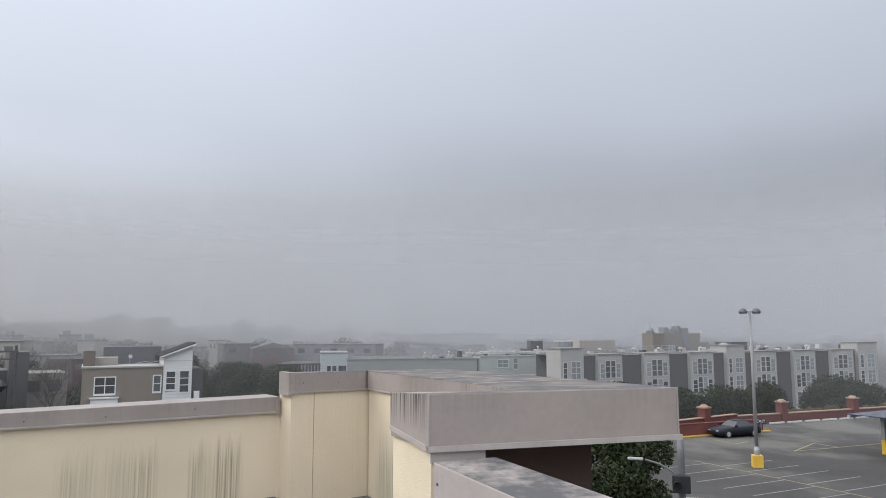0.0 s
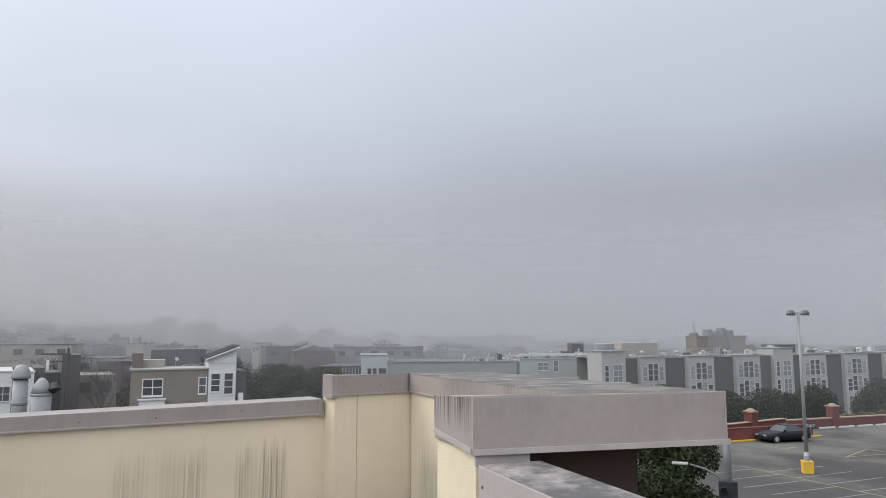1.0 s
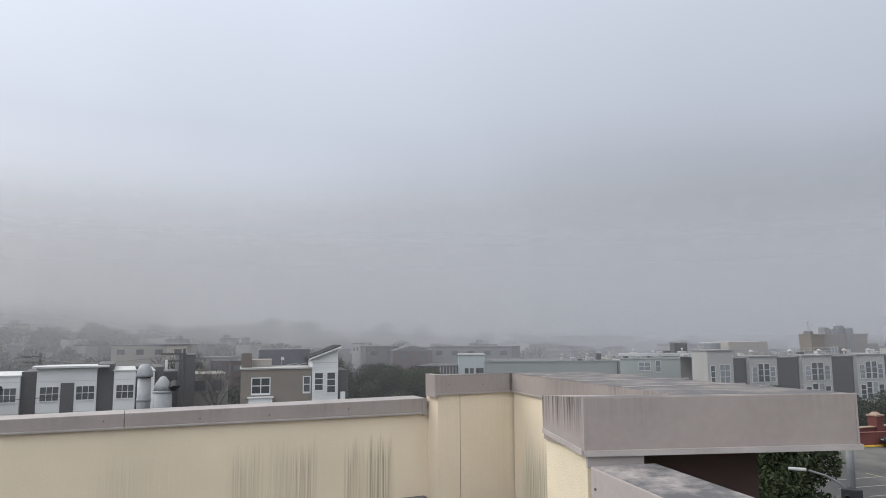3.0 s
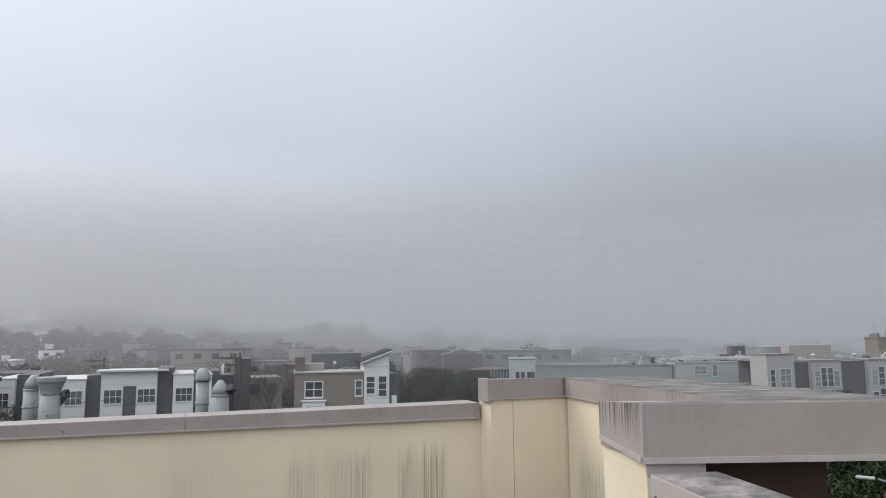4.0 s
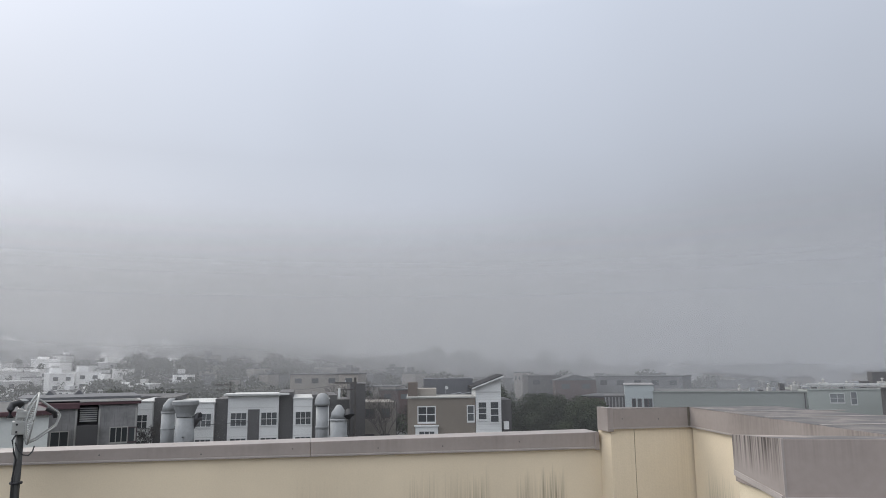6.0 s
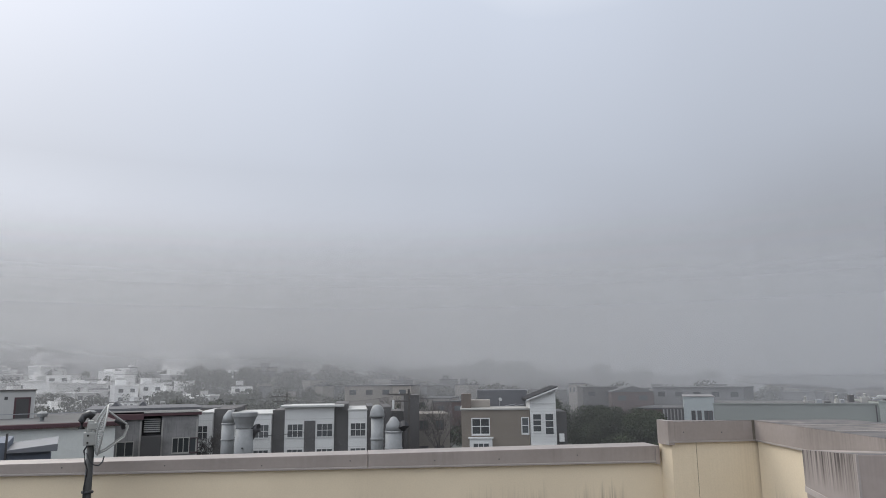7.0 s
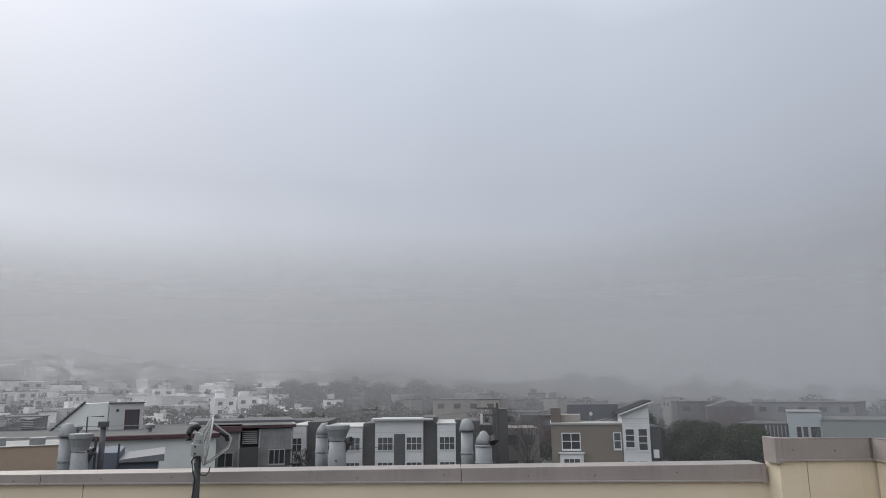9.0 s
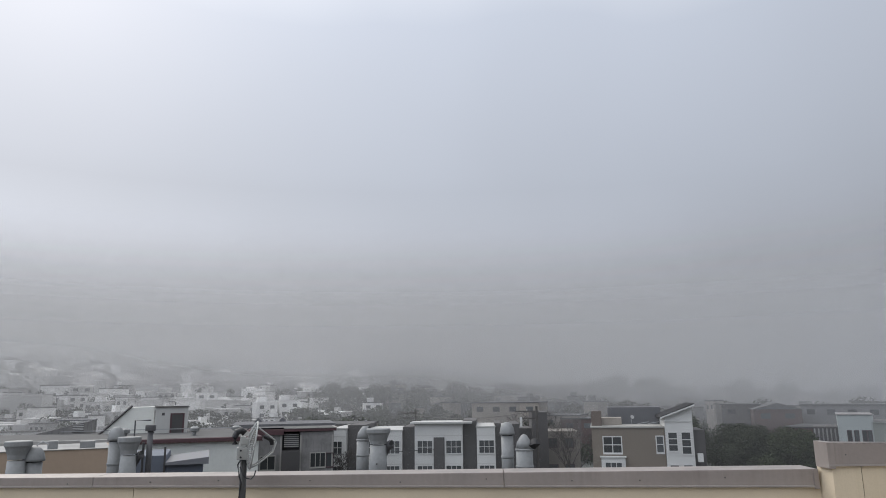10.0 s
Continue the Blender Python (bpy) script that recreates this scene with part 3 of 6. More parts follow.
part("soffit", prism(plan(M0 + V2 * 0.03 + U2 * 0.03, MR + V2 * 0.03 - U2 * 0.02, MR + V2 * 0.3 - U2 * 0.1, ML + U2 * 0.4), -0.256, -0.24), SOFFIT, cf, "dark soffit boards")
pw = prism(plan(M0 + U2 * 0.014 + V2 * 0.02, M0 + U2 * 0.25 + V2 * 0.02, ML + U2 * 0.25, ML + U2 * 0.014), DECK - 0.02, 6.955, tops=(6.955, 6.955, 6.99, 6.99))
structure(finish("wall_pier", pw, STUCCO_ROUGH), Matrix(), "rough cream stucco pier below the fascia", "wall")
structure(finish("trim_upstand", prism(plan(M0 + U2 * 0.012 + V2 * 0.008, M0 + U2 * 0.277 + V2 * 0.008, M0 + U2 * 0.277 + V2 * 0.028, M0 + U2 * 0.012 + V2 * 0.028), 6.90, 6.957), COPING_PALE), Matrix(), "pale metal upstand under the fascia", "flashing")
# low parapet running back towards the viewer
AX3 = 156.5
Q0 = Vector((-0.043, 3.225, 0))
structure(finish("wall_east", box(0.03, 12.0, 0.02, 0.28, DECK - 0.02, 6.77), STUCCO_ROUGH), frame_at(Q0.x, Q0.y, 0, AX3), "cream stucco parapet below the near coping", "wall")
ec = empty("trim_near", frame_at(Q0.x, Q0.y, 6.925, AX3), "pale grey coping with dark lichen patches", "coping", kind="structure")
for x0, x1 in ((0.0, 2.4), (2.404, 5.6), (5.604, 8.8), (8.804, 12.3)):
    part("coping_length", box(x0, x1, 0.0, 0.315, -0.17, 0.0, 0.008), COPING_PALE, ec)
part("drip_edge", box(0.0, 12.0, -0.012, 0.0, -0.185, -0.165, 0.002), DRIP, ec)
screw_row(ec, 0.05, 3.0, 0.5, -0.001, -0.09)
QE = Q0 + heading(AX3) * 12.0
AW = A0 - U * 16.5
for nm, (pa, pb) in (("wall_south", (QE, Vector((-11.0, -10.5, 0)))), ("wall_west", (Vector((-11.0, -10.5, 0)), AW))):
    d = pb - pa
    hd = math.degrees(math.atan2(d.x, d.y))
    structure(finish(nm, box(0, d.length, -0.3, 0.0, DECK - 0.02, 6.45), STUCCO), frame_at(pa.x, pa.y, 0, hd), "plain cream stucco parapet", "wall")
    structure(finish("trim_" + nm[5:], box(0, d.length, -0.33, 0.03, 6.452, 6.66, 0.008), COPING), frame_at(pa.x, pa.y, 0, hd), "grey metal coping on the parapet", "coping")
# dark wall under the canopy
structure(finish("wall_dark", box(-0.62, 0.0, 0, 0.25, 0, 6.957), BROWN_DARK), frame_at(0.80, 3.9, 0, AX2), "dark brown painted wall in the shade under the canopy", "wall")
# deck, the storeys below it and the lower roof beyond
QX = QE + heading(AX3 - 90) * 0.2
roof_plan = [(AW.x + 0.1, AW.y), (-11.0, -10.4), (QX.x, QX.y), (0.12, 3.3), (0.3, 4.1), (0.45, 5.3), (-0.6, 7.75), (-1.67, 7.45)]
tagged(finish("floor", prism(roof_plan, DECK - 0.2, DECK), ROOFING), "grey membrane roof deck", "roof deck", kind="structure")
tagged(finish("wall_below", prism([(x * 0.99, y * 0.99) for x, y in roof_plan], 0, DECK - 0.2), STUCCO), "cream stucco storeys below the deck", "wall", kind="structure")
structure(finish("roof_lower", box(-26, 3.0, 0.45, 18, 0, 4.95), ROOFING), frame_at(A0.x, A0.y, 0, AX), "flat grey roof of the lower wing beyond the parapet", "roof")
# dark strip in the roofing material along the wall's foot
structure(finish("baseboard", box(-17, -0.02, -0.06, 0.03, DECK, DECK + 0.06, 0.01), ROOFING), frame_at(A0.x, A0.y, 0, AX), "dark strip along the foot of the parapet", "flashing")

# ---------------------------------------------------------------- ground and car park


def land(x, y):
    """Height of the ground: flat near by, climbing to the hill beyond."""
    r = math.hypot(x, y)
    az = math.degrees(math.atan2(x, y))
    k = min(max((r - 110) / 380, 0), 1)
    k = k * k * (3 - 2 * k)
    h = np.interp(az, (-180, -95, -70, -50, -30, -10, 10, 40, 180), (5, 20, 40, 36, 28, 17, 12, 10, 5))
    roll = 2.0 * noise.noise((x * 0.008, y * 0.008, 0)) * min(1, max(0, (r - 140) / 150))
    return -5.0 + float(h) * k + roll + max(0, r - 490) * 0.02


def build_ground():
    rings = [0, 30, 60, 90, 120, 150, 180, 210, 240, 280, 320, 360, 400, 450, 500, 600, 800, 1200, 2000, 4000]
    seg = 96
    verts, faces = [(0, 0, -5)], []
    for r in rings[1:]:
        for k in range(seg):
            a = 2 * math.pi * k / seg
            x, y = r * math.sin(a), r * math.cos(a)
            verts.append((x, y, land(x, y)))
    for k in range(seg):
        faces.append((0, 1 + (k + 1) % seg, 1 + k))
    for i in range(len(rings) - 2):
        for k in range(seg):
            a, b = 1 + i * seg + k, 1 + i * seg + (k + 1) % seg
            faces.append((a, b, b + seg, a + seg))
    me = bpy.data.meshes.new("ground")
    me.from_pydata(verts, [], faces)
    me.materials.append(EARTH)
    for p in me.polygons:
        p.use_smooth = True
    tagged(new("ground", me), "dark streets, yards and wooded hillside", "ground", kind="structure")


build_ground()
LAX = 55.6
LU, LV = heading(LAX), heading(LAX - 90)
W0 = Vector((16.55, 52.15, 0))
lot = frame_at(W0.x, W0.y, 0, LAX)
structure(finish("pavement", box(-30, 70, -58, 0, -5.2, 0), ASPHALT), lot, "patched grey asphalt of the car park", "car park")

# stall lines on both sides of a spine line
SP = frame_at(14.86, 42.2, 0, 153.3)
mk = empty("parking_lines", SP, "faded white and yellow stall lines on asphalt", "road marking", kind="structure")
part("spine_line", box(-0.2, 18, -0.04, 0.04, 0.002, 0.006), LINE_Y, mk)
for i in range(10):
    x = 0.72 + 1.7 * i
    part("stall_line", box(x - 0.04, x + 0.04, -4.4, -0.07, 0.002, 0.006), LINE, mk)
    x = 1.72 + 1.77 * i
    part("stall_line", box(x - 0.04, x + 0.04, 0.07, 4.2, 0.002, 0.006), LINE, mk)
hz = empty("hatch_marking", Matrix(), "yellow outlined hatch triangles painted on the asphalt", "road marking", kind="structure")
for (ax, ay), (bx, by) in (((22.2, 45.65), (25.11, 48.82)), ((25.11, 48.82), (25.91, 47.18)), ((22.2, 45.65), (31.0, 49.3)), ((19.0, 50.34), (19.66, 48.59)), ((19.66, 48.59), (20.96, 49.57))):
    n = Vector((by - ay, ax - bx, 0)).normalized() * 0.05
    part("edge_line", prism([(ax - n.x, ay - n.y), (ax + n.x, ay + n.y), (bx + n.x, by + n.y), (bx - n.x, by - n.y)], 0.002, 0.006), LINE_Y, hz)
# red wall with piers
rw = empty("wall_red", lot, "low red painted brick wall with tan caps", "wall", kind="structure")
part("wall_length", box(-14, 8.2, 0, 0.35, -5, 1.0), RED_WALL, rw)
part("wall_cap", box(-14, 8.2, -0.06, 0.41, 1.0, 1.06, 0.01), TAN_CAP, rw)


def pier(parent, x, z):
    p = part("pier", box(x - 0.34, x + 0.34, -0.16, 0.52, -0.3, z - 0.28), RED_WALL, parent)
    part("pier_cap", box(x - 0.4, x + 0.4, -0.22, 0.58, z - 0.278, z - 0.16, 0.02), TAN_CAP, p)
    c = bmesh.new()
    bmesh.ops.create_cone(c, cap_ends=True, segments=16, radius1=0.37, radius2=0.18, depth=0.15, matrix=Matrix.Translation((x, 0.18, z - 0.083)))
    part("pier_dome", c, TAN_CAP, p)


pier(rw, 4.2, 2.0)
pier(rw, -4.3, 2.05)
# the wall bends where the planting bed begins
rb = empty("wall_red_bed", frame_at(27.27, 59.72, 0, 67.4), "low red brick wall with tan cap before planting", "wall", kind="structure")
part("wall_length", box(-4.2, 46, 0, 0.35, -0.3, 0.66), RED_WALL, rb)
part("wall_cap", box(-4.25, 46, -0.05, 0.4, 0.66, 0.74, 0.01), TAN_CAP, rb)
for x in (1.5, 10.05, 18.6, 27.2, 35.7):
    pier(rb, x, 1.87)
# ramp wall and yellow kerb
rk = empty("wall_ramp", frame_at(16.69, 51.14, 0, 67.4), "red painted ramp wall above a yellow kerb", "wall", kind="structure")
part("wall_length", box(-2, 8.3, 0.21, 0.45, 0, 0.86), RED_WALL, rk)
part("wall_cap", box(-2, 8.35, 0.18, 0.48, 0.86, 0.92, 0.01), RED_WALL, rk)
tagged(finish("kerb", box(-2, 8.9, 0, 0.205, 0, 0.1, 0.02), YELLOW), "yellow painted kerb below the ramp wall", "kerb", kind="structure").matrix_basis = frame_at(16.69, 51.14, 0, 67.4)


def wheel_stop():
    ob = finish("wheel_stop", prism([(-0.8, -0.09), (0.8, -0.09), (0.8, 0.09), (-0.8, 0.09)], 0.0, 0.13, bevel=0.03), CONCRETE)
    return tagged(ob, "white concrete wheel stop on the asphalt", "wheel stop", "wheel stops")
ws = wheel_stop()
ws.matrix_basis = frame_at(27.48, 59.13, 0, 66)
for i in range(1, 9):
    copy_thing(ws, frame_at(27.48 + 1.86 * i, 59.13 + 0.76 * i, 0, 66 + random.uniform(-2, 2)))

# ---------------------------------------------------------------- things on the car park


def light_pole():
    e = empty("parking_lot_light", Matrix(), "tall grey light pole with twin floodlights on a yellow base", "light pole")
    part("base", box(-0.27, 0.27, -0.27, 0.27, 0, 0.70, 0.03), YELLOW, e, "yellow painted concrete base")
    part("collar", lathe([(0.17, 0.70), (0.17, 0.98), (0.12, 1.14), (0.11, 1.18)], 12), STEEL, e)
    part("pole", lathe([(0.105, 1.1), (0.065, 8.95)], 12), POLE_GREY, e, smooth=True)
    bm = tube(bmesh.new(), [(-0.42, 0, 8.95), (0, 0, 9.03), (0.42, 0, 8.95)], 0.045, 8)
    part("crossarm", bm, STEEL, e)
    for sx in (-1, 1):
        h = part("floodlight", lathe([(0.225, 8.86), (0.235, 8.95), (0.2, 9.06), (0.12, 9.14), (0.04, 9.165)], 16), DARK_STEEL, e, "round dark floodlight head", smooth=True)
        h.location = (sx * 0.36, 0, 0)
        part("lens", lathe([(0.2, 8.845), (0.21, 8.858)], 16), DISHWHITE, h)
    return e


light_pole().matrix_basis = frame_at(17.55, 40.35, 0, 100) @ Matrix.Diagonal((1, 1, 0.965, 1))


def car():
    e = empty("car", Matrix(), "dark two-door coupe parked on the asphalt", "car")
    # body: sections along x, from the nose to the tail
    sec = [(-2.45, 0.42, 0.62, 0.70), (-2.35, 0.25, 0.76, 0.84), (-1.6, 0.2, 0.86, 0.92), (-0.8, 0.2, 0.92, 0.94), (0.9, 0.2, 0.95, 0.95), (1.9, 0.22, 0.98, 0.94), (2.35, 0.28, 0.95, 0.88), (2.45, 0.42, 0.85, 0.78)]
    bm = bmesh.new()
    rings = []
    for x, z0, z1, w in sec:
        zm = (z0 + z1) / 2
        rings.append([bm.verts.new((x, y, z)) for y, z in ((-w * 0.9, z0), (-w, zm), (-w * 0.94, z1 - 0.05), (-w * 0.8, z1), (w * 0.8, z1), (w * 0.94, z1 - 0.05), (w, zm), (w * 0.9, z0))])
    for a, b in zip(rings, rings[1:]):
        for k in range(8):
            bm.faces.new((a[k], a[(k + 1) % 8], b[(k + 1) % 8], b[k]))
    bm.faces.new(rings[0])
    bm.faces.new(rings[-1][::-1])
    body = part("body", bm, CARPAINT, e, smooth=True)
    cab = [(-0.75, 0.9, 0.78, 0.91), (-0.1, 1.36, 0.62, 0.92), (0.85, 1.39, 0.62, 0.93), (1.75, 0.95, 0.72, 0.92)]
    bm = bmesh.new()
    rg = [[bm.verts.new((x, s * w, z)) for s in (-1, 1)] for x, z, w, _ in cab]
    lo = [[bm.verts.new((x, s * 0.84, z0)) for s in (-1, 1)] for x, _, _, z0 in cab]
    for i in range(3):
        bm.faces.new((rg[i][0], rg[i + 1][0], rg[i + 1][1], rg[i][1]))
        for s in (0, 1):
            bm.faces.new((lo[i][s], lo[i + 1][s], rg[i + 1][s], rg[i][s]))
    bm.faces.new((lo[0][0], lo[0][1], rg[0][1], rg[0][0]))
    bm.faces.new((lo[3][0], lo[3][1], rg[3][1], rg[3][0]))
    part("glasshouse", bm, GLASS, e, "tinted windows")
    part("roof", box(-0.12, 0.9, -0.6, 0.6, 1.365, 1.405, 0.015), CARPAINT, e)
    for x in (-1.5, 1.5):
        for s in (-1, 1):
            t = bmesh.new()
            tube(t, [(x, s * 0.70, 0.34), (x, s * 0.93, 0.34)], 0.34, 20)
            w = part("wheel", t, RUBBER, e)
            t = bmesh.new()
            tube(t, [(x, s * 0.90, 0.34), (x, s * 0.945, 0.34)], [0.22, 0.2], 14)
            part("rim", t, RIM, w, "bright alloy rim")
    for s in (-1, 1):
        part("headlight", box(-2.46, -2.4, s * 0.5 - 0.14, s * 0.5 + 0.14, 0.56, 0.66), DISHWHITE, e)
        part("mirror", box(-0.7, -0.5, s * 0.96 - 0.08, s * 0.96 + 0.08, 0.95, 1.08, 0.02), CARPAINT, e)
    return e


car().matrix_basis = frame_at(21.13, 52.18, 0, 70) @ Matrix.Diagonal((0.77, 0.8, 0.82, 1))


def exit_sign():
    e = empty("exit_sign", Matrix(), "dark sign with white letters on a thin post", "sign")
    part("post", lathe([(0.04, 0), (0.04, 1.2)], 8), STEEL, e)
    p = part("panel", box(-0.62, 0.62, -0.03, 0.03, 1.15, 1.75, 0.01), BLACK, e)
    cu = bpy.data.curves.new("letters", "FONT")
    cu.body, cu.size, cu.align_x, cu.extrude = "EXIT", 0.52, "CENTER", 0.006
    cu.materials.append(WHITE)
    t = new("letters", cu)
    t.parent = p
    t.matrix_basis = pose(0, -0.04, 1.27, 90, 0, 0)
    return e


exit_sign().matrix_basis = frame_at(23.9, 54.0, 0, 114) @ Matrix.Scale(0.58, 4)


def solar_canopy():
    e = empty("solar_canopy", Matrix(), "dark solar panel canopy on a grey post with yellow sleeve", "canopy")
    for x in (2.9, 10.5):
        part("post", box(x - 0.12, x + 0.12, -0.6, -0.36, 0.85, 2.45, 0.02), POLE_GREY, e)
        part("sleeve", box(x - 0.13, x + 0.13, -0.61, -0.35, 0, 0.86, 0.03), YELLOW, e, "yellow bollard sleeve")
        part("arm", prism([(x - 0.1, -3.4), (x + 0.1, -3.4), (x + 0.1, 0.05), (x - 0.1, 0.05)], 2.3, 2.5, bevel=0.01), POLE_GREY, e)
    for i in range(6):
        for j in range(3):
            part("panel", box(2.1 * i, 2.1 * i + 2.06, -1.2 - 1.2 * j + 0.02, -1.2 * j, 2.52, 2.57), SOLAR, e)
    part("beam", box(0, 12.6, -0.2, 0.0, 2.36, 2.515), STEEL, e)
    part("beam", box(0, 12.6, -3.6, -3.4, 2.36, 2.515), STEEL, e)
    return e


solar_canopy().matrix_basis = frame_at(24.5, 43.5, 0, 61)


def signal_mast():
    e = empty("street_lamp", Matrix(), "grey street mast with lamp arm and black signal box", "street lamp")
    part("pole", lathe([(0.125, 0), (0.1, 3.9), (0.095, 4.45)], 14), MAST_GREY, e, smooth=True)
    pts = [(-0.1, 0, 3.35), (-0.3, 0, 3.52), (-0.6, 0, 3.68), (-1.0, 0, 3.78)]
    part("arm", tube(bmesh.new(), pts, 0.03, 8), MAST_GREY, e)
    h = part("lamp_head", prism([(-1.5, -0.07), (-1.05, -0.09), (-1.05, 0.09), (-1.5, 0.07)], 3.76, 3.83, bevel=0.03), DISHWHITE, e, "flat pale lamp head")
    s = part("signal_box", box(-0.26, 0.24, -0.36, -0.12, 2.95, 3.45, 0.03), BLACK, e, "black signal housing")
    part("bracket", box(-0.05, 0.05, -0.13, -0.08, 3.1, 3.3), STEEL, s)
    part("visor", tube(bmesh.new(), [(-0.12, -0.36, 3.2), (-0.12, -0.52, 3.2)], 0.1, 12, False), BLACK, s)
    return e


signal_mast().matrix_basis = frame_at(6.88, 20.9, 0, 108)


def cabinet():
    e = empty("utility_cabinet", Matrix(), "white metal utility cabinet beside the street mast", "cabinet")
    part("body", box(-0.55, 0.55, -0.4, 0.4, 0.1, 2.48, 0.03), WHITE, e)
    part("plinth", box(-0.6, 0.6, -0.45, 0.45, 0, 0.1), CONCRETE, e)
    part("lid", prism([(-0.6, -0.45), (0.6, -0.45), (0.6, 0.45), (-0.6, 0.45)], 2.48, 2.53, tops=(2.53, 2.56, 2.56, 2.53)), WHITE, e)
    part("door", box(-0.48, 0.48, -0.42, -0.4, 0.3, 2.3), WHITE, e)
    return e


cabinet().matrix_basis = frame_at(7.62, 21.4, 0, 108)

# ---------------------------------------------------------------- trees


def leaf_cloud(name, clumps, count, size, material, parent, seed):
    """Crown of many small leaves spread over uneven clumps (x, y, z, radius)."""
    rs = np.random.RandomState(seed)
    cl = np.array(clumps)
    wgt = cl[:, 3] ** 2
    idx = rs.choice(len(cl), count, p=wgt / wgt.sum())
    d = rs.normal(size=(count, 3))
    d /= np.linalg.norm(d, axis=1)[:, None]
    rad = cl[idx, 3] * (0.3 + 0.75 * rs.rand(count) ** 0.6)
    c = cl[idx, :3] + d * rad[:, None] * np.array((1, 1, 0.85))
    a = rs.normal(size=(count, 3)) + d * 0.8
    a /= np.linalg.norm(a, axis=1)[:, None]
    b = np.cross(a, rs.normal(size=(count, 3)))
    b /= np.linalg.norm(b, axis=1)[:, None] + 1e-9
    e = np.cross(a, b)
    s = size * (0.6 + 0.8 * rs.rand(count))[:, None]
    v = np.stack([c - b * s, c - e * s * 0.45, c + b * s, c + e * s * 0.45], 1).reshape(-1, 3)
    me = bpy.data.meshes.new(name)
    me.from_pydata(v.tolist(), [], [(4 * i, 4 * i + 1, 4 * i + 2, 4 * i + 3) for i in range(count)])
    me.materials.append(material)
    ob = new(name, me)
    ob.parent = parent
    return ob


def tree(height, spread, count, size, material, label, seed, z_low=0.3, clumps=9):
    rnd = random.Random(seed)
    e = empty("tree", Matrix(), label, "tree")
    bm = tube(bmesh.new(), [(0, 0, 0), (0.06 * spread, 0.03, height * 0.35), (0.02, -0.05 * spread, height * 0.75)], [0.055 * height * 0.6, 0.03 * height, 0.012 * height], 9)
    part("trunk", bm, BARK, e, smooth=True)
    cs = []
    for i in range(clumps):
        a = i * 2.4 + rnd.uniform(-0.4, 0.4)
        k = (i + 0.5) / clumps
        z = height * (z_low + (0.92 - z_low) * k) + rnd.uniform(-0.04, 0.04) * height
        wid = spread * (0.75 * math.sin(math.pi * (0.18 + 0.72 * k)) ** 0.8)
        q = rnd.uniform(0.45, 1.0)
        c = (wid * q * math.cos(a), wid * q * math.sin(a), z)
        cs.append((*c, spread * rnd.uniform(0.34, 0.56)))
        if i % 2 == 0:
            part("limb", tube(bmesh.new(), [(0.03, 0, height * 0.3), (c[0] * 0.5, c[1] * 0.5, (z + height * 0.3) / 2), c], [0.02 * height, 0.013 * height, 0.005 * height], 6), BARK, e)
    leaf_cloud("crown", cs, count, size, material, e, seed)
    return e


tree(5.4, 1.8, 30000, 0.07, LEAF, "dark glossy street tree with several limbs", 3, 0.28, 13).matrix_basis = frame_at(5.62, 24.3, 0, 10)


def shrub_tree(seed, h, sp, material, label):
    return tree(h, sp, 34000, 0.12, material, label, seed, 0.35, 10)


t1 = shrub_tree(11, 6.3, 3.9, LEAF2, "rounded dark green tree behind the red wall")
t2 = shrub_tree(12, 6.5, 4.3, LEAF2, "broad dark green tree behind the red wall")
t1["group"] = t2["group"] = "trees behind the red wall"
spots = [(15, 66), (21, 66.5), (24, 68.5), (27.5, 70.5), (31.5, 73), (18, 67.5), (44.5, 80.5), (47.5, 82), (59, 87), (64, 91)]
t1.matrix_basis = pose(spots[0][0], spots[0][1], -5, 0, 0, 20)
t2.matrix_basis = pose(spots[1][0], spots[1][1], -5, 0, 0, 140)
for i, (x, y) in enumerate(spots[2:]):
    copy_thing((t1, t2)[i % 2], pose(x, y, -5 + random.uniform(-0.4, 0.2), 0, 0, 70 * i))


def shrub():
    """Low dry tuft: short stems and small leaves."""
    e = empty("shrub", Matrix(), "dry olive shrub behind the low red wall", "shrub", "shrubs along the red wall")
    for i in range(5):
        a = 1.26 * i
        part("stem", tube(bmesh.new(), [(0, 0, 0), (0.25 * math.cos(a), 0.2 * math.sin(a), 0.5), (0.6 * math.cos(a), 0.4 * math.sin(a), 1.0)], [0.03, 0.022, 0.01], 5), BARK, e)
    leaf_cloud("foliage", [(0.6 * math.cos(1.1 * k), 0.4 * math.sin(1.1 * k), 0.75 + 0.12 * (k % 3), 0.42) for k in range(6)], 2200, 0.07, LEAF_DRY, e, 61)
    return e


sh0 = shrub()
for i, x in enumerate((3.2, 4.6, 6.3, 8.4, 11.8, 13.3, 15.6, 20.6)):
    m = frame_at(27.27, 59.72, 0, 67.4) @ Matrix.Translation((x, 1.0, -0.1)) @ Matrix.Rotation(i * 1.3, 4, "Z") @ Matrix.Scale(0.8 + 0.09 * (i % 4), 4)
    if i:
        copy_thing(sh0, m)
    else:
        sh0.matrix_basis = m


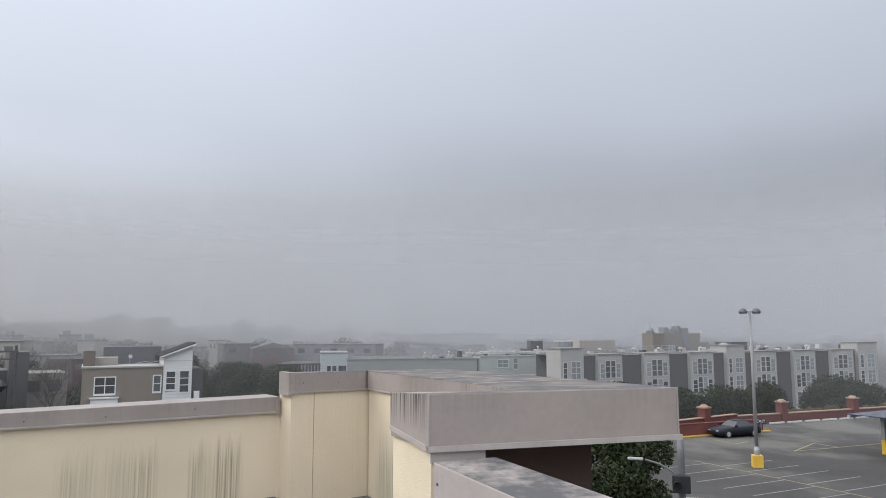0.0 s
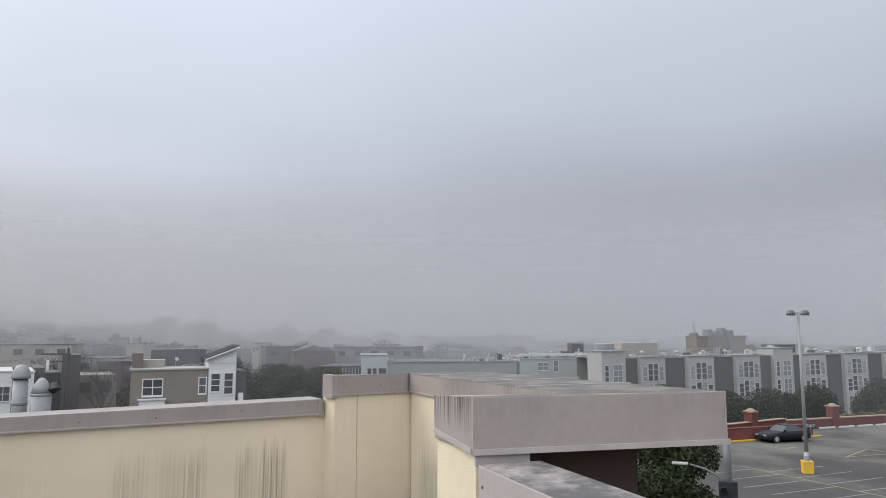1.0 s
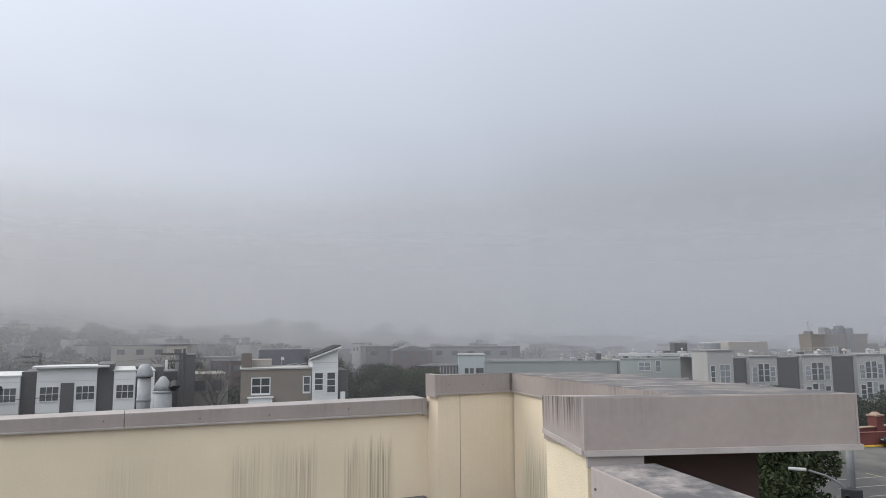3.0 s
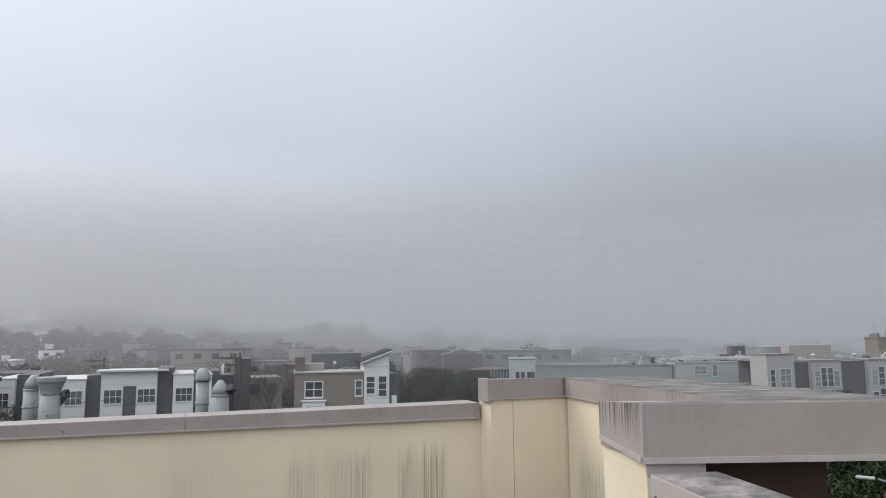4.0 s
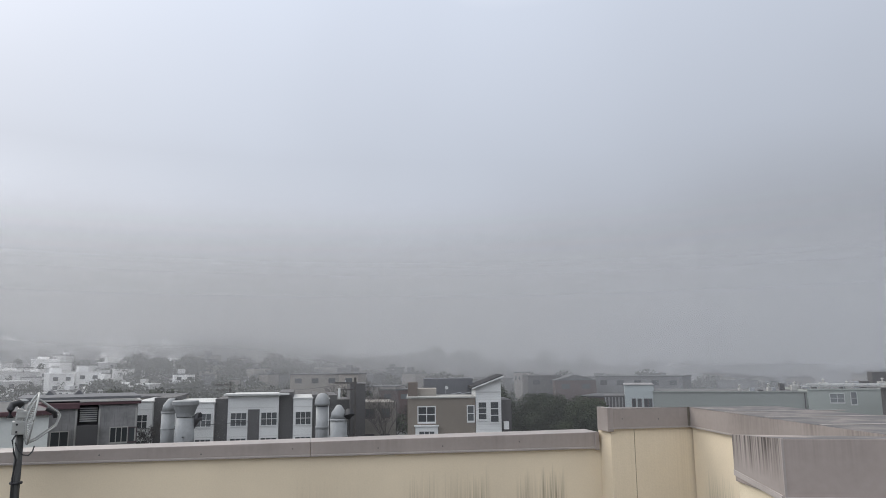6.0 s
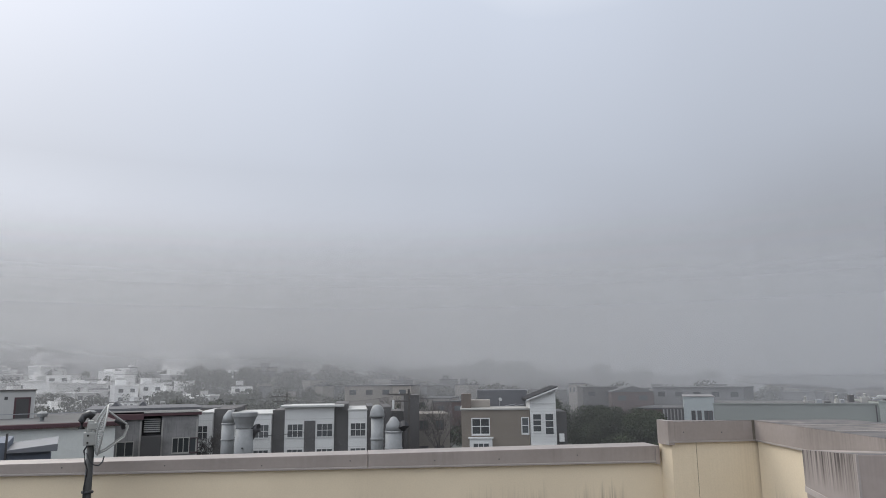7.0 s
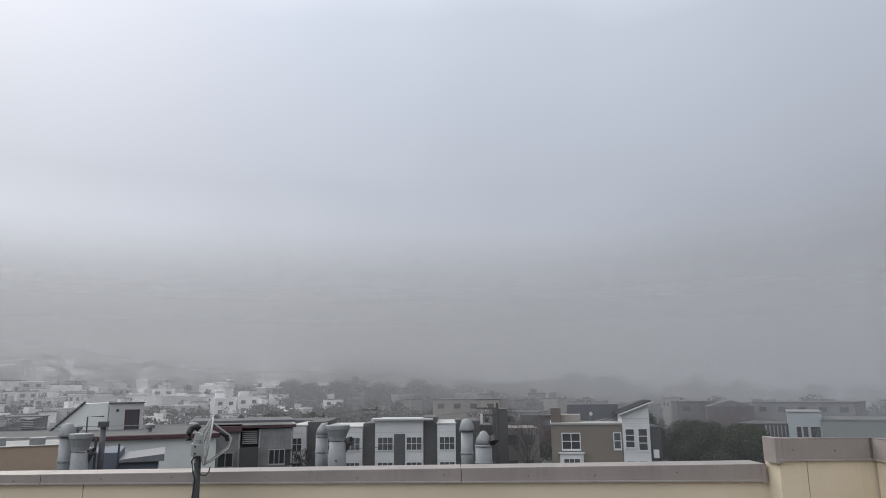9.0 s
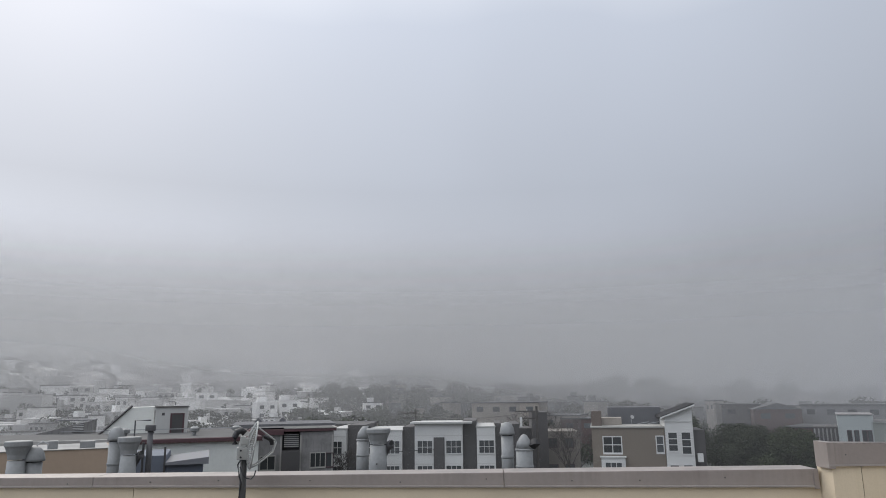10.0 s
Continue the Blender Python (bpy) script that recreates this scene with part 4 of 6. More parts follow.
def bare_tree(height, seed, label):
    """Leafless tree: limbs that fork again and again."""
    rnd = random.Random(seed)
    e = empty("bare_tree", Matrix(), label, "tree")
    bm = bmesh.new()
    twigs = bmesh.new()

    def grow(p, d, length, r, level):
        q = p + d * length
        tube(bm if level < 2 else twigs, [p, (p + q) / 2 + Vector((rnd.uniform(-0.05, 0.05), rnd.uniform(-0.05, 0.05), 0)) * length, q], [max(r, 0.011), max(r * 0.85, 0.01), max(r * 0.65, 0.009)], 5 if level < 3 else 3, False)
        if level < 6:
            for _ in range(3 if level else 4):
                n = (d + Vector((rnd.uniform(-0.7, 0.7), rnd.uniform(-0.7, 0.7), rnd.uniform(-0.15, 0.5)))).normalized()
                grow(q, n, length * rnd.uniform(0.55, 0.8), r * 0.6, level + 1)

    grow(Vector((0, 0, 0)), Vector((0, 0, 1)), height * 0.3, height * 0.014, 0)
    part("trunk", bm, BARK, e)
    part("branch", twigs, BARK, e)
    return e


bare_tree(10.2, 5, "leafless street tree with fine branches").matrix_basis = pose(-36.2, 66.5, -5, 0, 0, 0)
bare_tree(9.6, 8, "leafless street tree with spreading limbs").matrix_basis = pose(-31.5, 68, -5, 0, 0, 80)
bare_tree(12.2, 14, "tall leafless tree behind the row houses").matrix_basis = pose(-48.5, 77, -5, 0, 0, 10)
bare_tree(7.2, 9, "small leafless tree before the white row house").matrix_basis = pose(-49.0, 47.2, -4, 0, 0, 30)
for i, (x, y, h, s) in enumerate(((-25.8, 96, 8.4, 3.8), (-19.4, 87, 9.0, 3.7), (-29.5, 100, 8.8, 3.9), (-31.5, 84, 7.6, 3.2), (-35, 95, 9.8, 4.2))):
    tree(h * 0.92, s, 24000, 0.13, LEAF if i % 2 else LEAF2, "dense dark green tree among the houses", 30 + i, 0.3, 11).matrix_basis = pose(x, y, -5, 0, 0, 40 * i)

# ---------------------------------------------------------------- houses
_win = {}


def lattice(xs, zs, solid, y0, y1):
    """One connected slab with openings: cells between the grid lines xs, zs where solid(i, j) holds."""
    bm = bmesh.new()
    vs = {}

    def vert(i, j, y):
        if (i, j, y) not in vs:
            vs[i, j, y] = bm.verts.new((xs[i], y, zs[j]))
        return vs[i, j, y]

    n, k = len(xs) - 1, len(zs) - 1
    for i in range(n):
        for j in range(k):
            if not solid(i, j):
                continue
            for y in (y0, y1):
                bm.faces.new((vert(i, j, y), vert(i + 1, j, y), vert(i + 1, j + 1, y), vert(i, j + 1, y)))
            for di, dj, a, b in ((-1, 0, (i, j), (i, j + 1)), (1, 0, (i + 1, j), (i + 1, j + 1)), (0, -1, (i, j), (i + 1, j)), (0, 1, (i, j + 1), (i + 1, j + 1))):
                p, q = i + di, j + dj
                if not (0 <= p < n and 0 <= q < k and solid(p, q)):
                    bm.faces.new((vert(*a, y0), vert(*b, y0), vert(*b, y1), vert(*a, y1)))
    bmesh.ops.recalc_face_normals(bm, faces=bm.faces)
    return bm


def window(parent, x, z0, z1, w, cols=2, rows=2, y=0.0, frame_mat=None, pane_mat=None, bar=0.07, sill=True):
    """Window with frame, bars, sill and pane, on a wall whose outside faces -y."""
    frame_mat, pane_mat = frame_mat or TRIMW, pane_mat or GLASS
    h = z1 - z0
    key = (round(w, 2), round(h, 2), cols, rows, frame_mat.name, pane_mat.name, sill)
    if key not in _win:
        xs, zs = [-w / 2 - bar, -w / 2], [-bar * (1.8 if sill else 1.0), 0]
        for i in range(1, cols):
            c = -w / 2 + w * i / cols
            xs += [c - bar * 0.4, c + bar * 0.4]
        for j in range(1, rows):
            c = h * j / rows
            zs += [c - bar * 0.4, c + bar * 0.4]
        xs += [w / 2, w / 2 + bar]
        zs += [h, h + bar]
        bm = lattice(xs, zs, lambda i, j: i % 2 == 0 or j % 2 == 0, -0.07, 0.02)
        me = bpy.data.meshes.new("window")
        bm.to_mesh(me)
        bm.free()
        me.materials.append(frame_mat)
        bm = bmesh.new()
        cuboid(bm, -w / 2, w / 2, -0.02, 0.004, 0, h)
        mp = bpy.data.meshes.new("pane")
        bm.to_mesh(mp)
        bm.free()
        mp.materials.append(pane_mat)
        _win[key] = (me, mp)
    me, mp = _win[key]
    f = new("window", me)
    f.parent = parent
    f.location = (x, y, z0)
    p = new("pane", mp)
    p.parent = f
    return f


# white and charcoal row houses behind the parapet
RH = frame_at(-46.97, 54.61, 0, 55)
GB = -5.0


def row_unit(x0, x1, xd, ztop, label, windows, cornice=None, door=None, depth=9.0):
    e = empty("row_house", RH, label, "house", "white and charcoal row houses")
    part("wall", box(x0, x1, 0, depth, GB, ztop), WHITE, e)
    part("parapet_cap", box(x0 - 0.08, x1 + 0.08, -0.08, depth, ztop, ztop + 0.1), OFFWHITE, e)
    part("side_bay", box(x1 + 0.003, xd, 0.7, depth, GB, ztop + 0.35), DARKGREY, e, "charcoal recessed bay")
    if cornice:
        part("cornice", box(x0 - 0.4, xd - 0.4, -0.45, 2.5, ztop + 0.1, ztop + 0.28, 0.02), OFFWHITE, e, "projecting flat cornice")
    if door:
        part("dark_strip", box(door[0], door[1], -0.04, 0.05, GB, door[2]), DARKGREY, e, "charcoal panel strip")
    for xa, xb in windows:
        for k in range(3):
            z1 = 3.12 - 2.38 * k
            window(e, (xa + xb) / 2, z1 - 1.18, z1, xb - xa, 3 if xb - xa > 1.3 else 2, 2, bar=0.055)
    for zz in (3.6, 0.9):
        part("lap_line", box(x0, x1, -0.02, 0.0, zz, zz + 0.04), OFFWHITE, e)
    return e


row_unit(-8.26, -6.81, -5.14, 4.32, "white row house with a charcoal bay", ((-8.1, -7.25),))
row_unit(-5.12, -1.24, 0.0, 4.12, "white row house with a charcoal bay beside it", ((-4.6, -3.5), (-2.85, -1.5)))
row_unit(0.02, 4.77, 6.14, 4.66, "white row house with projecting cornice and dark strip", ((0.32, 1.75), (3.15, 4.6)), True, (1.9, 2.98, 3.45))
row_unit(6.16, 7.98, 8.6, 4.38, "narrow white row house with a square window", ((6.41, 7.83),))
row_unit(8.65, 9.6, 10.4, 4.3, "narrow white row house behind the vents", ())
dt = empty("apartment_building", frame_at(-40.63, 66.59, 0, 55), "tall charcoal stair tower with a plain wall", "building")
part("wall", box(0, 1.63, 0, 6, GB, 5.55), DARKGREY, dt)
part("parapet_cap", box(-0.05, 1.68, -0.05, 6, 5.55, 5.62), DARKGREY, dt)
part("wing", box(-2.4, 0.0, 1.2, 7, GB, 3.9), DARKGREY, dt)
part("wing", box(1.64, 5.5, 4.2, 11, GB, 3.4), HAZE_TAN, dt, "dull tan rear wing")
for x in (2.5, 4.3):
    for z in (2.6, -0.2):
        window(dt, x, z - 0.9, z, 0.9, 2, 1, 4.2, TRIMD)

# weathered grey house
gh = empty("house", frame_at(-47.87, 36.27, 0, 39), "weathered grey wooden house with dark maroon roof edge", "house")
part("wall", box(0.0, 2.0, 0, 8, GB, 4.55), MIDGREY, gh)
part("wall", box(3.4, 6.1, 0, 8, GB, 4.75), MIDGREY, gh)
part("recess", box(2.0, 3.4, 0.8, 8, GB, 4.6), DARKGREY, gh)
part("roof_edge", box(-0.7, 2.1, -0.25, 8.2, 4.55, 4.98, 0.02), MAROON, gh, "maroon roof edge")
part("roof_edge", box(2.1, 6.3, -0.2, 8.2, 4.8, 5.02, 0.02), MAROON, gh, "maroon roof edge")
part("roof_cap", box(2.1, 6.35, -0.24, 8.2, 5.02, 5.1, 0.01), BAY, gh, "thin pale roof cap")
lv = part("louvre", box(2.12, 3.34, 0.62, 0.7, 3.5, 4.65), DARKGREY, gh)
for i in range(7):
    part("slat", box(2.14, 3.32, 0.5, 0.6, 3.55 + 0.155 * i, 3.64 + 0.155 * i), OFFWHITE, lv)
for x in (0.06, 1.9, 3.46, 6.0):
    part("corner_board", box(x - 0.06, x + 0.06, -0.03, 0.02, GB, 4.5), BAY, gh, "pale corner board")
window(gh, 4.85, 2.0, 3.05, 1.15, 3, 1, 0, BAY)
window(gh, 5.8, 2.0, 3.0, 0.5, 1, 1, 0, TRIMD)
window(gh, 0.9, 1.9, 2.9, 1.1, 2, 1, 0, BAY)
part("lean_to", box(2.0, 3.4, -0.6, 0.79, GB, 3.3), DARKGREY, gh)
part("roof_sheet", box(-0.5, 6.1, 0.1, 3.0, 5.1, 5.112), ROOFING, gh)
part("roof_flat", box(-2.2, 6.5, 3, 11, 4.99, 5.3), SLATE, gh)
for i in (0, 1):
    bm = prism([(-1.2 + 2.2 * i, 9), (0.8 + 2.2 * i, 9), (0.8 + 2.2 * i, 14), (-1.2 + 2.2 * i, 14)], 4.6, 5.6)
    for v in bm.verts:
        if v.co.z > 5:
            v.co.x = -0.2 + 2.2 * i + (v.co.x + 0.2 - 2.2 * i) * 0.05
            v.co.z = 5.65
    part("gable", bm, SLATE, gh)

# taupe house with the white shed-roofed tower
hs = empty("house", frame_at(-30.73, 60.66, 0, 64), "taupe house with a white tower under a slanted roof", "house")
part("wall", box(0.0, 6.42, 0, 9, GB, 4.42), TAUPE, hs)
part("roof_edge", box(-0.1, 6.42, -0.12, 9, 4.42, 4.55), BAY, hs, "pale roof edge")
part("chimney", box(0.0, 0.95, 1.2, 2.6, 4.55, 5.9), CHIMNEY, hs, "red-brown boxed chimney")
part("penthouse", box(0.95, 2.8, 2.4, 4.5, 4.55, 5.25), HAZE_TAN, hs, "tan roof structure")
part("rear_roof", box(1.6, 6.6, 5.2, 9.4, 4.55, 6.15), SLATE, hs, "slate grey rear roof")
window(hs, 1.8, 2.25, 3.6, 1.55, 2, 2, bar=0.09)
window(hs, 5.97, 2.3, 3.65, 0.55, 1, 2, bar=0.09)
window(hs, 5.97, -0.5, 0.9, 0.55, 1, 2, bar=0.09)
bay = part("bay", box(0.74, 2.85, -0.5, 0, -4, 1.85), WHITE, hs, "white bay window")
window(bay, 1.8, 0.2, 1.4, 1.4, 3, 2, -0.5)
part("bay_cap", box(0.62, 2.95, -0.62, 0, 1.852, 1.95), WHITE, bay)
tw = part("tower", prism([(6.45, -0.35), (8.84, -0.35), (8.84, 5), (6.45, 5)], GB, 5, tops=(5.35, 6.28, 6.28, 5.35)), WHITE, hs, "white clapboard tower")
rf = prism([(6.1, -0.75), (9.05, -0.75), (9.05, 5.4), (6.1, 5.4)], 5.2, 5.5, tops=(5.44, 6.58, 6.58, 5.44))
for v in rf.verts:
    if v.co.z < 5.3:
        v.co.z = 5.24 if v.co.x < 7 else 6.36
part("tower_roof", rf, ROOF_TAR, hs, "slanted dark roof")
fb = prism([(6.08, -0.79), (9.08, -0.79), (9.08, -0.752), (6.08, -0.752)], 5.2, 5.5, tops=(5.36, 6.49, 6.49, 5.36))
for v in fb.verts:
    if abs(v.co.z - 5.2) < 0.01:
        v.co.z = 5.23 if v.co.x < 7 else 6.35
part("barge_board", fb, WHITE, hs, "white barge board")
part("band", box(6.43, 8.86, -0.39, -0.35, 4.92, 5.0), OFFWHITE, tw)
for k in range(2):
    window(tw, 7.06, 2.45 - 2.8 * k, 4.0 - 2.8 * k, 0.72, 1, 3, -0.35, bar=0.08)
    window(tw, 8.2, 2.2 - 2.8 * k, 4.02 - 2.8 * k, 0.72, 1, 3, -0.35, bar=0.08)
for i in range(24):
    z = -1.0 + 0.25 * i
    if z < 4.9:
        part("clapboard", box(6.44, 8.85, -0.362, -0.35, z, z + 0.02), OFFWHITE, tw)
# plain dark block added in place of the dark trees beside the tower
part("side_wall", box(8.845, 9.9, 0.4, 6, GB, 4.2), DARKGREY, hs)
part("meter_box", box(9.1, 9.55, -0.3, 0.2, 1.5, 2.2), WHITE, hs, "white box with a dark mark")
part("antenna", lathe([(0.02, 4.55), (0.015, 5.4)], 6), STEEL, hs).location = (3.7, 2, 0)
dd = part("roof_dish", lathe([(0.03, 0), (0.12, 0.04), (0.18, 0.09)], 14), DISHWHITE, hs)
dd.matrix_basis = pose(3.75, 1.9, 5.3, 70, 0, 20)
for x in (4.2, 5.1):
    part("roof_pipe", tube(bmesh.new(), [(x, 1.0, 4.75), (x + 1.0, 1.3, 4.9)], 0.03, 6), STEEL, hs)

# pale siding building, with sheds on its roof
sb = empty("house", frame_at(-45.4, 21.3, 0, 31), "long pale lap-sided house with a maroon roof edge", "house")
part("wall", box(-2, 10.6, 0, 12, GB, 4.78), SIDING, sb)
part("roof_edge", box(-14, 10.8, -0.3, 12.2, 4.78, 5.0, 0.02), MAROON, sb, "maroon roof edge")
part("roof_sheet", box(-13.8, 10.6, 0.1, 12, 5.0, 5.012), ROOFING, sb)
part("eave_stripe", box(-14, 10.82, -0.34, -0.3, 4.72, 4.78), BRICK, sb)
part("wall_west", box(-14, -2.01, 0.5, 12, GB, 4.6), OFFWHITE, sb)
for i in range(32):
    part("lap_board", prism([(-2, -0.022), (10.6, -0.022), (10.6, 0), (-2, 0)], -0.2 + 0.155 * i, -0.2 + 0.155 * i + 0.135), SIDING, sb)
for x in (2.2, 6.6, 9.4):
    part("roof_turbine", lathe([(0.12, 5.0), (0.14, 5.25), (0.3, 5.3), (0.34, 5.5), (0.15, 5.62)], 12), GALV, sb).location = (x, 3.2, 0)
part("roof_rail", box(-2, 10, 6.0, 6.05, 5.35, 5.4), STEEL, sb)

sh = empty("stair_shed", frame_at(-50.55, 28.64, 4.99, 31), "grey rooftop stair house with a dark doorway", "shed")
part("wall", box(0.3, 2.6, 0, 2.5, 0, 1.9), OFFWHITE, sh)
part("roof_edge", box(0.22, 2.68, -0.12, 2.6, 1.9, 1.97), DARKGREY, sh)
dw = part("doorway", box(1.35, 2.35, -0.03, 0.02, 0, 1.45), MAROON, sh, "dark maroon door frame")
part("door_leaf", box(1.47, 2.23, -0.045, -0.031, 0.02, 1.36), DARKGREY, dw)
part("vent", box(0.75, 0.95, -0.03, 0.0, 1.3, 1.5), DARKGREY, sh)
wd = empty("roof_gable", frame_at(-53.6, 25.0, 4.99, 31), "white sided rooftop gable with a dark sloping edge", "shed")
bm = bmesh.new()
a = [bm.verts.new(p) for p in ((1.5, 0, 0), (4.9, 0, 0), (4.9, 0, 1.95), (3.3, 0, 1.9), (1.5, 0, 0.25))]
b = [bm.verts.new((v.co.x, 3, v.co.z)) for v in a]
bm.faces.new(a)
bm.faces.new(b[::-1])
for i in range(5):
    bm.faces.new((a[i], a[(i + 1) % 5], b[(i + 1) % 5], b[i]))
part("wall", bm, SIDING, wd)
part("sloping_edge", tube(bmesh.new(), [(1.0, -0.1, -0.2), (3.35, -0.1, 2.05)], 0.08, 4), DARKGREY, wd)
hu = empty("roof_hut", frame_at(-57.15, 23.6, 4.6, 31), "grey rooftop hut with a louvred vent", "shed")
bm = prism([(-0.2, 0), (3.6, 0), (3.6, 3), (-0.2, 3)], 0, 1.0, tops=(0.45, 1.35, 1.35, 0.45))
for v in bm.verts:
    if v.co.z > 1.2:
        v.co.x = 2.0 if v.co.x < 3 else 3.6
part("wall", bm, MIDGREY, hu)
part("roof_slope", prism([(1.0, -0.1), (3.7, -0.1), (3.7, 3.1), (1.0, 3.1)], 1.36, 1.42), SLATE, hu)
lv = part("louvre", box(2.2, 3.0, -0.05, 0, 0.5, 1.15), DARKGREY, hu)
for i in range(5):
    part("slat", box(2.22, 2.98, -0.09, -0.05, 0.54 + 0.12 * i, 0.6 + 0.12 * i), OFFWHITE, lv)
ew = empty("house", frame_at(-58.5, 26.5, 0, 31), "pale flat-roofed house behind the rooftop hut", "house")
part("wall", box(3.8, 6.2, 0, 4, GB, 5.9), OFFWHITE, ew)
part("roof_edge", box(3.7, 8.5, -0.1, 4.1, 5.9, 6.0), DARKGREY, ew)
part("bay", box(6.2, 8.4, 0.6, 4, GB, 5.9), MIDGREY, ew)

# blue-grey annex
bl = empty("house", frame_at(-36.82, 20.43, 0, 34), "blue-grey annex with a sloping pale roof", "house")
part("wall", box(-2.2, 1.2, 0, 5, GB, 4.55), BLUEGREY, bl)
part("fin", box(1.1, 1.2, -0.1, 0.0, 3.5, 5.0), DARKGREY, bl)
part("lower_wall", box(1.21, 3.1, 0, 5, GB, 4.05), BLUEGREY, bl)
part("roof", prism([(1.21, -0.3), (3.4, -0.3), (3.4, 5), (1.21, 5)], 4.06, 4.18, tops=(4.2, 4.42, 4.42, 4.2)), BLUEPALE, bl, "pale sloping roof")

# tan building with its roof clutter
tn = empty("house", frame_at(-31.4, 9.5, 0, 25), "tan stucco building with a flat white roof", "house")
part("wall", box(-9, 5.9, 0, 8, GB, 5.4), TAN, tn)
part("parapet", box(-9, 5.9, 0, 0.25, 5.4, 5.6), TAN, tn)
part("parapet_cap", box(-9, 5.9, -0.04, 0.28, 5.6, 5.63), BAY, tn)
part("roof_sheet", box(-8.9, 5.8, 0.3, 7.9, 5.405, 5.42), ROOF_WHITE, tn, "white coated roof")
part("rear_parapet", box(-9, 5.9, 8.01, 8.3, GB, 5.55), ROOF_WHITE, tn, "white coated rear parapet")
for x, w, h in ((2.1, 0.5, 0.25), (3.4, 0.35, 0.35), (4.6, 0.6, 0.3), (0.4, 0.8, 0.25)):
    part("roof_unit", box(x, x + w, 3, 3.6, 5.42, 5.46 + h, 0.02), GALV, tn)
part("pipe_loop", tube(bmesh.new(), [(3.0, 2.5, 5.42), (3.0, 2.5, 5.71), (3.2, 2.5, 5.84), (3.4, 2.5, 5.71), (3.4, 2.5, 5.42)], 0.03, 8), STEEL, tn)

# ---------------------------------------------------------------- long grey buildings and the right-hand row
lg = empty("warehouse", frame_at(-12.66, 94.15, 0, 80), "long low grey-green warehouse with a pale end", "warehouse")
part("wall", box(0, 17.9, 0, 12, GB, 3.85), GREYGREEN, lg)
part("roof_edge", box(-0.1, 17.84, -0.1, 0.15, 3.85, 4.0), GREYGREEN, lg)
part("roof_sheet", box(0, 17.8, 0.16, 12, 3.86, 3.9), ROOFING, lg)
part("wall_pale", box(17.9, 29.4, -0.4, 12, GB, 4.15), PALEPANEL, lg, "pale end bay")
part("roof_edge", box(17.85, 29.5, -0.5, -0.2, 4.15, 4.3), PALEPANEL, lg)
part("roof_sheet", box(17.9, 29.4, -0.19, 12, 4.16, 4.2), ROOFING, lg)
window(lg, 21.1, 2.7, 3.7, 1.5, 2, 2, -0.4, TRIM_BAY, BLIND)
window(lg, 22.9, 2.5, 3.9, 0.6, 1, 2, -0.4, TRIM_BAY, BLIND)
part("downpipe", box(17.5, 17.62, -0.5, -0.41, GB, 3.8), DARKGREY, lg)
rc = random.Random(52)
for i in range(17):
    x = 10.5 + i * 1.08 + rc.uniform(-0.3, 0.3)
    z = 4.2 if x > 17.9 else 3.9
    w, h = rc.uniform(0.3, 1.0), rc.uniform(0.25, 1.0) if x > 13 else rc.uniform(0.15, 0.45)
    y = rc.uniform(1.2, 6.0)
    u = part("roof_unit", box(x, x + w, y, y + 1.0, z, z + h, 0.03), (BAY, STEEL, DARKGREY)[i % 3], lg)
    if i % 3 == 0:
        part("vent_cap", lathe([(0.1, 0), (0.1, 0.3), (0.2, 0.34), (0.06, 0.46)], 8), BAY, u).location = (x + w / 2, y + 0.5, z + h)
for i in range(9):
    x = 18.3 + 1.3 * i
    part("pipe_stand", box(x, x + 0.08, 0.7, 0.78, 4.2, 4.85), STEEL, lg)
for z, y in ((4.55, 0.74), (4.82, 0.74), (4.68, 1.4)):
    part("pipe_run", tube(bmesh.new(), [(18.1, y, z), (23.0, y, z + 0.03), (29.2, y, z)], 0.07, 6), OFFWHITE, lg, "long pale roof pipe")
part("tank", box(26.8, 28.6, 5, 7, 4.3, 6.2), DARKGREY, lg, "dark louvred plant housing")
for i in range(8):
    part("roof_pipe", tube(bmesh.new(), [(18 + i * 1.3, 2.2, 4.45), (19.6 + i * 1.3, 2.4, 4.55)], 0.06, 6), OFFWHITE, lg)
tl = empty("house", frame_at(-16.6, 94.6, 0, 80), "pale teal house with narrow dark windows", "house")
part("wall", box(0.3, 3.9, -1.0, 8, GB, 4.75), TEAL, tl)
part("roof_edge", box(0.2, 4.0, -1.1, 8, 4.75, 4.82), MIDGREY, tl)
for x in (1.4, 2.1, 2.9, 3.4):
    window(tl, x, 1.4, 3.0, 0.35, 1, 1, -1.0, TRIMD)
part("dark_wing", box(-2.3, 0.28, -0.5, 6, GB, 3.4), DARKGREY, tl)
for i in range(6):
    part("fence_slat", box(-2.2 + 0.42 * i, -2.05 + 0.42 * i, -0.58, -0.51, 0, 3.2), MIDGREY, tl)

RF = frame_at(18.21, 86.09, 0, 61)


